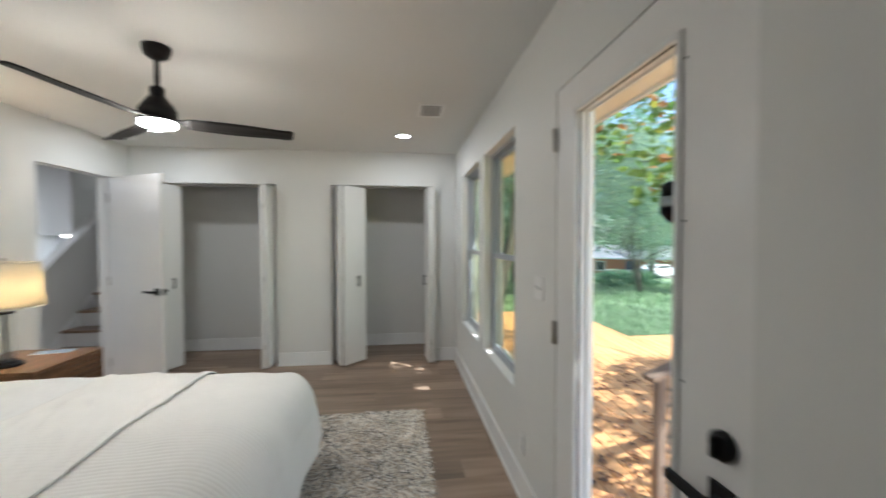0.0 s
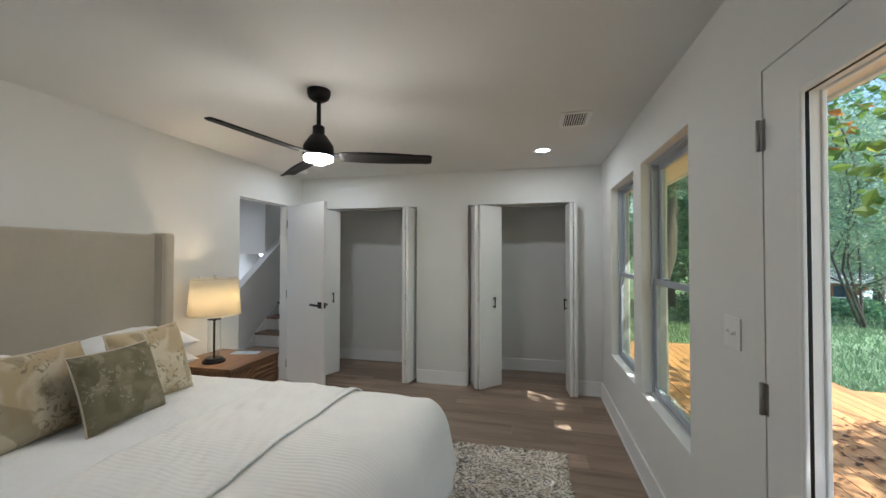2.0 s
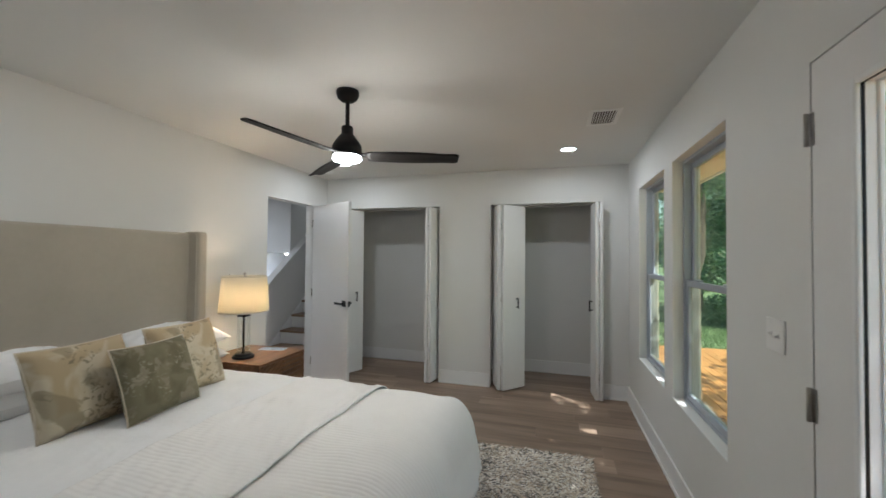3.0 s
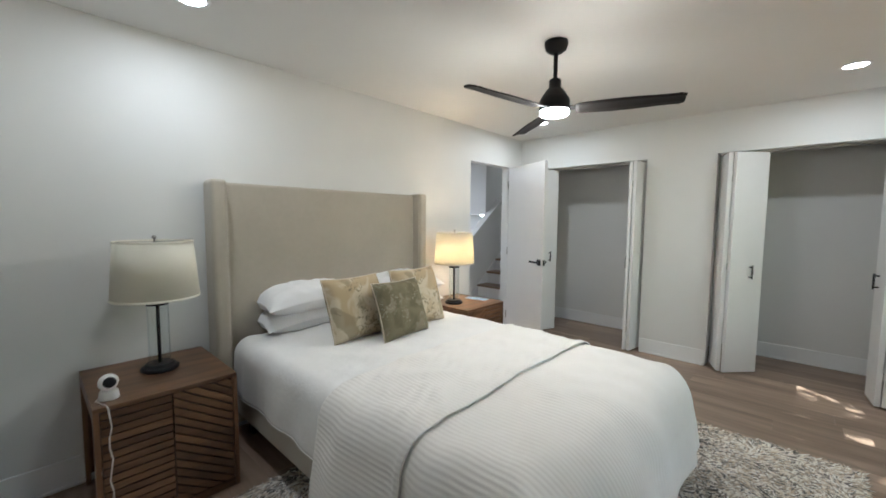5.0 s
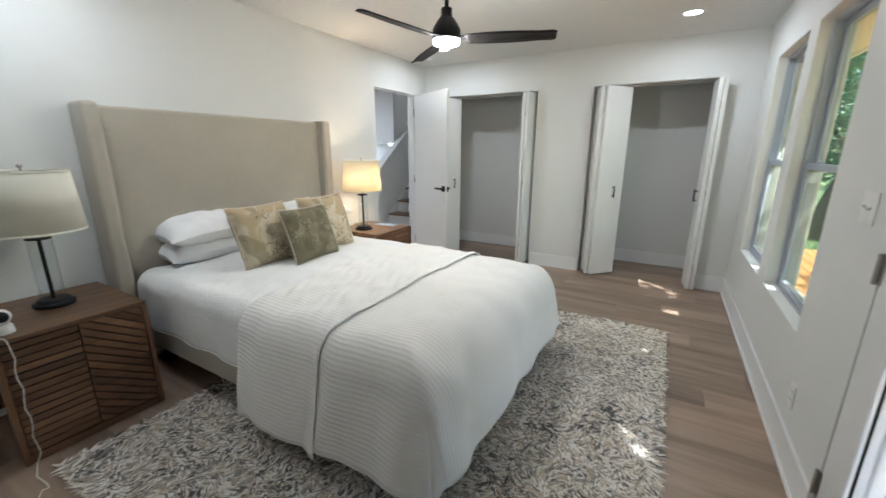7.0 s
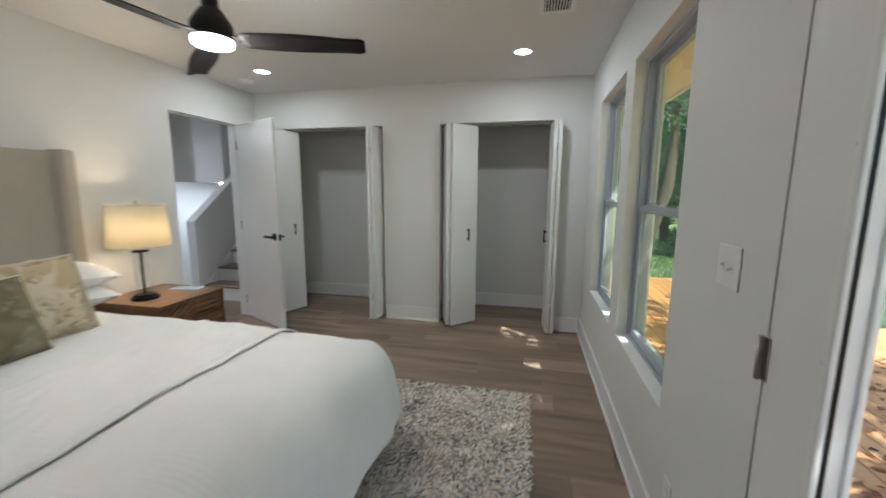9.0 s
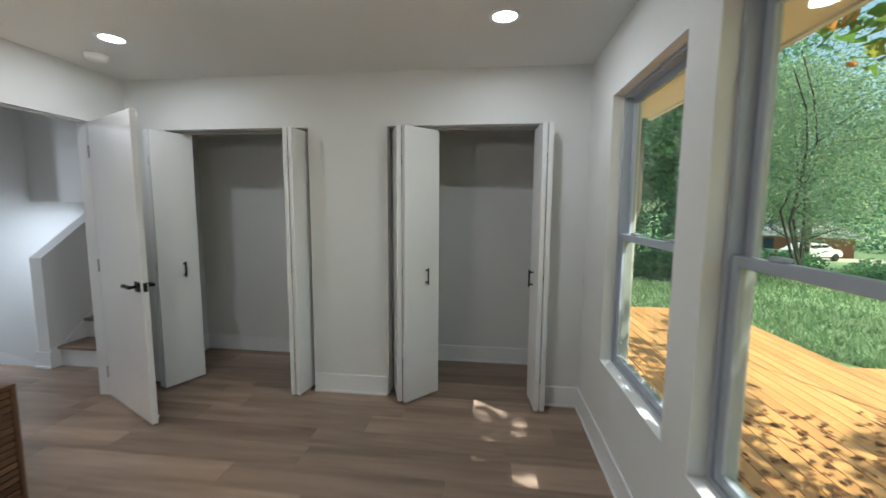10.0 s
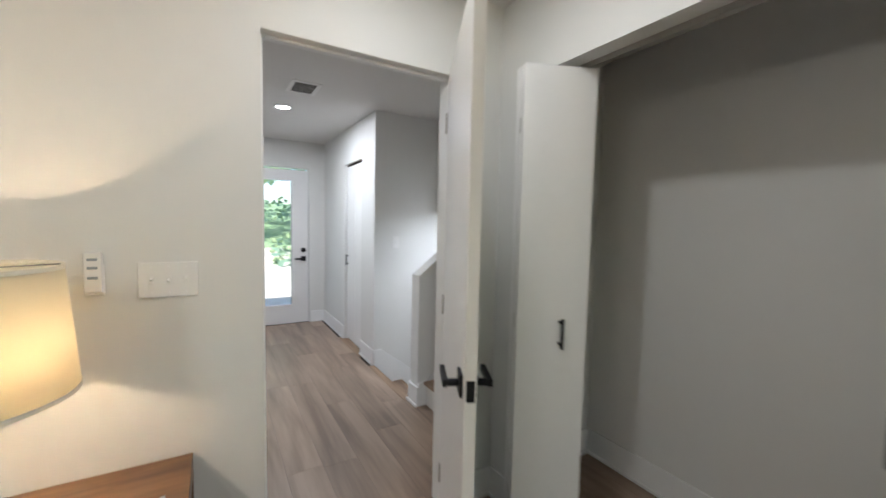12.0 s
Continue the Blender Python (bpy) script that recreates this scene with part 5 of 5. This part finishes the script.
tree(3.2, 12.2, 7.5, 3.0, 9000, 0.14, M_LEAF, "large tree with a dark leaning trunk beyond the deck", 11, trunk=0.22, low=0.6, lean=(1.6, 1.0))
ivy_tree(6.7, 16.2, 10.0, 1.35, 15000, "tall dark tree wrapped in ivy", 21)
tree(11.9, 17.6, 8.5, 4.1, 42000, 0.08, M_LEAF_PALE, "wide many-stemmed tree with thin pale leaves", 31, trunk=0.10, low=0.22, stems=4)
tree(10.4, 22.5, 11.0, 4.4, 18000, 0.15, M_LEAF_PALE, "tall pale green tree behind the many-stemmed one", 37, trunk=0.16, low=0.35)
tree(17.5, 19.5, 9.0, 3.8, 16000, 0.12, M_LEAF_PALE, "pale-leaved tree on the far lawn", 41, trunk=0.2, low=0.3)
tree(1.6, 17.5, 9.0, 3.4, 12000, 0.15, M_LEAF, "leafy green tree behind the deck", 51, trunk=0.22, low=0.2)
tree(7.8, 25.0, 12.0, 4.4, 16000, 0.18, M_LEAF, "tall green tree beyond the ivy tree", 61, trunk=0.28, low=0.15)
tree(21, 30, 14.0, 5.2, 14000, 0.2, M_LEAF_PALE, "tall tree near the neighbour's drive", 71, trunk=0.3, low=0.4)

# the tree that shades the deck, out of sight to the side, with one low branch of turning leaves
sh = thing("tree", (7.6, 0.2, ground_z(7.6, 0.2) - 0.1), "broad shade tree beside the deck with turning leaves", "tree", "garden trees")
bm = bmesh.new()
limb(bm, (0, 0, 0), (-1.2, 0.3, 6.4), 0.26, 0.12, 3.0)
tips = [(-4.4, 4.6, 3.15), (-3.9, 3.6, 3.35), (-2.6, 5.6, 3.5), (-3.4, 0.5, 6.0), (-2.0, -2.0, 6.2), (0.6, 1.5, 7.0), (-4.2, 2.2, 5.6)]
cl = []
for k, tp in enumerate(tips):
    q = limb(bm, (-0.5, 0.1, 3.4 + 0.3 * k), tp, 0.09 if k > 2 else 0.035, 0.006, 40 + k, 0.10, 9)
part("trunk", bm, M_BARK, sh, "grey-brown bark trunk and limbs")
rr = random.Random(8)
for _ in range(60):
    cl.append((rr.uniform(-4.6, 0.4), rr.uniform(-3.2, 2.8), rr.uniform(4.9, 6.6), rr.uniform(0.35, 0.75)))
# unseen clumps added to keep the sun off the door jamb and rug
for k in range(7):
    cl.append((-3.9 + 0.2 * k, -1.25 + 0.05 * k, 6.0 + 0.12 * k, 0.42))
# openings cut along the sun's way to lay sun patches on floor and rug
way = (ca * ce, sa * ce, se)
zs = ground_z(7.6, 0.2) - 0.1
gaps = [((x - 7.6, y - 0.2, -zs), way, w) for x, y, w in ((0.277, 3.66, 0.075), (0.115, 1.68, 0.06), (0.03, 1.80, 0.05))]
leaf_cloud("crown", cl, 15500, 0.13, M_LEAF_TURN, sh, 9, 0.7, gaps=gaps)
# unseen leaf sprays, added to break up and block sun patches indoors
leaf_cloud("shading_spray", [(0.10 - 7.6 + 9.2 * way[0], 4.24 - 0.2 + 9.2 * way[1], 9.2 * way[2] - zs, 0.26)], 80, 0.075, M_LEAF_TURN, sh, 21, 0.9, label="broad green leaves turning orange")
leaf_cloud("shading_spray", [(-3.5, -0.6, 6.4, 0.36), (-3.5, 0.0, 6.6, 0.32), (-3.5, -1.0, 6.4, 0.4), (-3.1, -1.25, 6.5, 0.4)], 1400, 0.12, M_LEAF_TURN, sh, 14, 0.7, gaps=gaps, label="broad green leaves turning orange")
low_c = [(-4.4, 4.6, 3.15, 0.32), (-4.1, 4.3, 2.85, 0.28), (-3.9, 3.6, 3.35, 0.4), (-2.6, 5.6, 3.5, 0.5), (-3.6, 4.6, 3.25, 0.35), (-4.55, 4.2, 2.7, 0.22), (-3.2, 5.0, 3.6, 0.45), (-3.6, 3.0, 3.5, 0.4), (-4.75, 4.7, 3.35, 0.3)]
low_c += [(-3.0, 3.9, 3.9, 0.5), (-3.8, 5.3, 4.0, 0.5), (-4.3, 3.9, 3.7, 0.4), (-2.0, 6.2, 3.9, 0.5), (-4.7, 5.2, 3.9, 0.4)]
leaf_cloud("low_branch_leaves", low_c, 760, 0.15, M_LEAF_TURN, sh, 12, 0.8, label="broad green leaves turning orange")

# far woods, one mass of stuff
rr = random.Random(77)
cl = []
for k in range(210):
    a = rr.uniform(-0.25, 1.75)
    r = rr.uniform(30, 62)
    hh = rr.uniform(1.0, 20)
    if 0.42 < a < 0.80 and hh < 3.2 and r < 55:
        continue
    x, y = 0.5 + r * math.sin(a), 3 + r * math.cos(a)
    cl.append((x, y, ground_z(x, y) + hh, rr.uniform(1.8, 3.8)))
for k in range(60):
    a = rr.uniform(-0.25, 1.75)
    x, y = 0.5 + 72 * math.sin(a), 3 + 72 * math.cos(a)
    cl.append((x, y, rr.uniform(-2, 11), 6.5))
leaf_cloud("far_woods", cl, 64000, 0.52, M_LEAF, None, 5, 0.9, "stuff", "mass of green woodland beyond the lawn")
cl = []
for k in range(46):
    a, r = rr.uniform(0.35, 1.1), rr.uniform(23, 27)
    x, y = 0.5 + r * math.sin(a), 3 + r * math.cos(a)
    cl.append((x, y, ground_z(x, y) + rr.uniform(0.2, 0.7), rr.uniform(0.4, 0.8)))
leaf_cloud("hedge", cl, 9000, 0.16, M_LEAF, None, 6, 0.7, "stuff", "low dark green hedge at the end of the lawn")

# woods behind the front door
cl = []
for k in range(70):
    x, y = rr.uniform(-26, -13), rr.uniform(-6, 14)
    cl.append((x, y, west_z(x, y) + rr.uniform(0.2, 6.5), rr.uniform(0.7, 1.8)))
for k in range(25):
    x, y = rr.uniform(-14, -9.5), rr.uniform(0, 9)
    cl.append((x, y, west_z(x, y) + 0.25, rr.uniform(0.3, 0.6)))
leaf_cloud("front_shrubs", cl, 20000, 0.24, M_LEAF_PALE, None, 16, 0.8, "stuff", "green shrubs on the slope before the front door")
structure("front_porch", (-8.6, 2.2, -0.3), (-6.97, 5.2, -0.03), M_ROAD)
surface("front_walk", [(-8.62, 2.6, -0.08), (-8.62, 4.9, -0.08), (-14.5, 5.4, 0.50), (-14.5, 2.2, 0.50)], [(0, 1, 2, 3)], M_ROAD, kind="structure", smooth=False, thick=0.06)

# ---- neighbour's house, drive and car ----
hz = -3.3
hs = thing("neighbour_house", (28.6, 46.8, hz), "low orange brick house with a grey roof beyond the lawn", "house", turn=-32)
part("wall", bx((-7, -4, 0), (7, 4, 2.5)), M_BRICK, hs)
bm = bmesh.new()
a = [bm.verts.new(p) for p in ((-7.6, -4.7, 2.45), (7.6, -4.7, 2.45), (7.6, 4.7, 2.45), (-7.6, 4.7, 2.45), (-5.2, 0, 4.0), (5.2, 0, 4.0))]
for f in ((0, 1, 5, 4), (1, 2, 5), (2, 3, 4, 5), (3, 0, 4), (3, 2, 1, 0)):
    bm.faces.new([a[i] for i in f])
part("roof", bm, M_ROOF, hs, "grey shingle hip roof")
part("fascia", bx((-7.62, -4.74, 2.36), (7.62, -4.68, 2.5)), M_WHITE_EXT, hs)
for x in (-5.2, -2.2, 3.4):
    w = part("window", bx((x - 0.55, -4.06, 0.9), (x + 0.55, -3.98, 2.1)), M_WHITE_EXT, hs)
    part("pane", bx((x - 0.45, -4.08, 1.0), (x + 0.45, -4.061, 2.0)), M_DARKGLASS, w)
part("door", bx((0.6, -4.05, 0.1), (1.5, -3.98, 2.15)), M_BLUE, hs, "dark blue front door")
part("porch", bx((-1.5, -6.2, 0), (5.5, -4.0, 0.35)), M_ROAD, hs)
for k in range(36):
    x = -1.4 + k * 0.19
    part("baluster", bx((x, -6.2, 0.35), (x + 0.06, -6.15, 1.15)), M_WHITE_EXT, hs)
part("porch_rail", bx((-1.5, -6.22, 1.15), (5.5, -6.13, 1.22)), M_WHITE_EXT, hs)
structure("drive", (20, 34, -2.72), (44, 38.5, -2.60), M_ROAD)


def car(place, turn, label):
    ob = thing("parked_car", place, label, "car", turn=turn)
    prof = [(-2.2, 0.35), (-2.25, 0.75), (-2.05, 0.95), (-1.7, 1.0), (-1.15, 1.42), (0.55, 1.45), (1.25, 1.0), (2.0, 0.88), (2.2, 0.65), (2.2, 0.35)]
    bm = bmesh.new()
    A = [bm.verts.new((x, -0.86 + (0.12 if z > 1.2 else 0), z)) for x, z in prof]
    B = [bm.verts.new((x, 0.86 - (0.12 if z > 1.2 else 0), z)) for x, z in prof]
    bm.faces.new(A), bm.faces.new(B[::-1])
    for i in range(len(prof)):
        j = (i + 1) % len(prof)
        bm.faces.new((A[i], B[i], B[j], A[j]))
    bmesh.ops.recalc_face_normals(bm, faces=bm.faces)
    bmesh.ops.bevel(bm, geom=bm.edges[:], offset=0.05, segments=2, affect="EDGES")
    part("body", bm, M_CARPAINT, ob, "white painted body")
    for y in (-0.8, 0.8):
        part("side_glass", bx((-1.15, y - 0.03, 1.02), (0.65, y + 0.03, 1.34), 0.02), M_DARKGLASS, ob, "dark side glass")
    for x in (-1.35, 1.4):
        for y in (-0.8, 0.8):
            w = part("wheel", lathe(bmesh.new(), [(0.2, -0.1), (0.32, -0.1), (0.33, 0), (0.32, 0.1), (0.2, 0.1)], 24, pose(x, y, 0.33, 90)), M_RUBBER, ob, "black tyre")
            part("rim", lathe(bmesh.new(), [(0.2, -0.09), (0.05, -0.11)], 16, pose(x, y, 0.33, 90)), M_NICKEL, w)
    return ob


car((26.5, 36.6, -2.60), 18, "white parked car on the pale drive")

# railing beside the deck steps
ra = thing("deck_railing", (1.69, 2.30, DZ), "weathered wooden deck railing with thin metal rods", "railing")
part("post", bx((-0.03, -0.03, 0.0), (0.03, 0.03, 0.83), 0.004), M_POST, ra)
part("post", bx((1.5, 0.1, 0.0), (1.566, 0.166, 1.34), 0.004), M_POST, ra)
bm = box(bmesh.new(), (-0.09, -0.05, 0), (1.80, 0.05, 0.035), 0.004)
tr_o = part("top_rail", bm, M_POST, ra)
tr_o.matrix_local = pose(0, 0, 0.84, 0, -19, 5.5)
for k in range(7):
    part("rod", tube(bmesh.new(), [(0, 0, 0.12 + 0.1 * k), (1.52, 0.145, 0.15 + 0.175 * k)], 0.006, 8), M_BLACK, ra)

# fallen leaves on the near boards
lr = np.random.RandomState(4)
V, F = [], []
for i in range(1500):
    x, y = 0.95 + 3.0 * lr.rand() ** 1.2, 1.4 + 3.9 * lr.rand() ** 1.3
    s, t = lr.uniform(0.02, 0.05), lr.uniform(0, 6.283)
    z = DZ + 0.006 + lr.uniform(0, 0.012)
    c, q = math.cos(t) * s, math.sin(t) * s
    V += [(x - c, y - q, z), (x + q * 0.6, y - c * 0.6, z + s * 0.25), (x + c, y + q, z + 0.002), (x - q * 0.6, y + c * 0.6, z + s * 0.2)]
    F.append((4 * i, 4 * i + 1, 4 * i + 2, 4 * i + 3))
surface("fallen_leaves", V, F, M_LITTER, smooth=False, label="scattered dry brown leaves on the deck boards", kind="stuff")

# ---- boards and planks, last ----


def plank_mesh(name, L, W, T, material, b=0.0015):
    me = bpy.data.meshes.new(name)
    v = [(b, b, 0), (L - b, b, 0), (L - b, W - b, 0), (b, W - b, 0), (0, 0, -b), (L, 0, -b), (L, W, -b), (0, W, -b), (0, 0, -T), (L, 0, -T), (L, W, -T), (0, W, -T)]
    f = [(0, 1, 2, 3)] + [(i, 4 + i, 4 + (i + 1) % 4, (i + 1) % 4)[::1] for i in range(4)] + [(4 + i, 8 + i, 8 + (i + 1) % 4, 4 + (i + 1) % 4) for i in range(4)]
    me.from_pydata(v, [], f)
    me.materials.append(material)
    me.update()
    return me


def lay_planks(owner, areas, W, L, seed, joint=3.803):
    """Planks along x in staggered rows over rectangles (x0, x1, y0, y1); one joint runs at y = joint."""
    r = random.Random(seed)
    cache = {}
    for x0, x1, y0, y1 in areas:
        y = y0
        while y < y1 - 0.01:
            w = W - (y - joint) % W
            w = min(w + W if w < 0.001 else w, y1 - y)
            x = x0 - r.uniform(0.1, 0.9) * L
            while x < x1 - 0.01:
                a, b = max(x, x0), min(x + L, x1)
                if b - a > 0.02:
                    key = (round(b - a, 3), round(w, 3))
                    if key not in cache:
                        cache[key] = plank_mesh("plank", b - a - 0.0008, w - 0.0008, 0.011, M_FLOOR, 0.0007)
                    o = new("plank", cache[key])
                    o.parent = owner
                    o.location = (a, y, 0)
                x += L
            y += w


fl = tagged(new("floor"), "grey-brown oak plank floor", "", "", "structure")
lay_planks(fl, [(XW, XE, -1.4, YN), (XW, -1.12, YN, 5.27), (-1.0, XE, YN, 5.27)], 0.195, 1.22, 2)
hf = tagged(new("hall_floor"), "grey-brown oak plank floor", "", "", "structure")
lay_planks(hf, [(-6.8, XW, 2.2, YH - 0.05), (-4.02, XW - 0.11, YH - 0.05, Y0)], 0.195, 1.22, 3)


def deck_boards(x0, x1, y0, y1, L=4.0, W=0.14, gap=0.006):
    me = {}
    k, x = 0, x0
    while x < x1 - 0.02:
        y = y0 - (k % 2) * L / 2
        while y < y1:
            a, b = max(y, y0), min(y + L, y1)
            if b - a > 0.05:
                key = round(b - a, 3)
                if key not in me:
                    m = plank_mesh("board", W - gap, b - a - 0.004, 0.035, M_DECK, 0.003)
                    me[key] = m
                o = new("board", me[key])
                o.parent = dk
                o.location = (x - 0.9, a, 0)
            y += L
        x += W
        k += 1


deck_boards(0.86, 4.03, -3.4, 8.94)
deck_boards(4.08, 8.3, -3.4, 6.40)
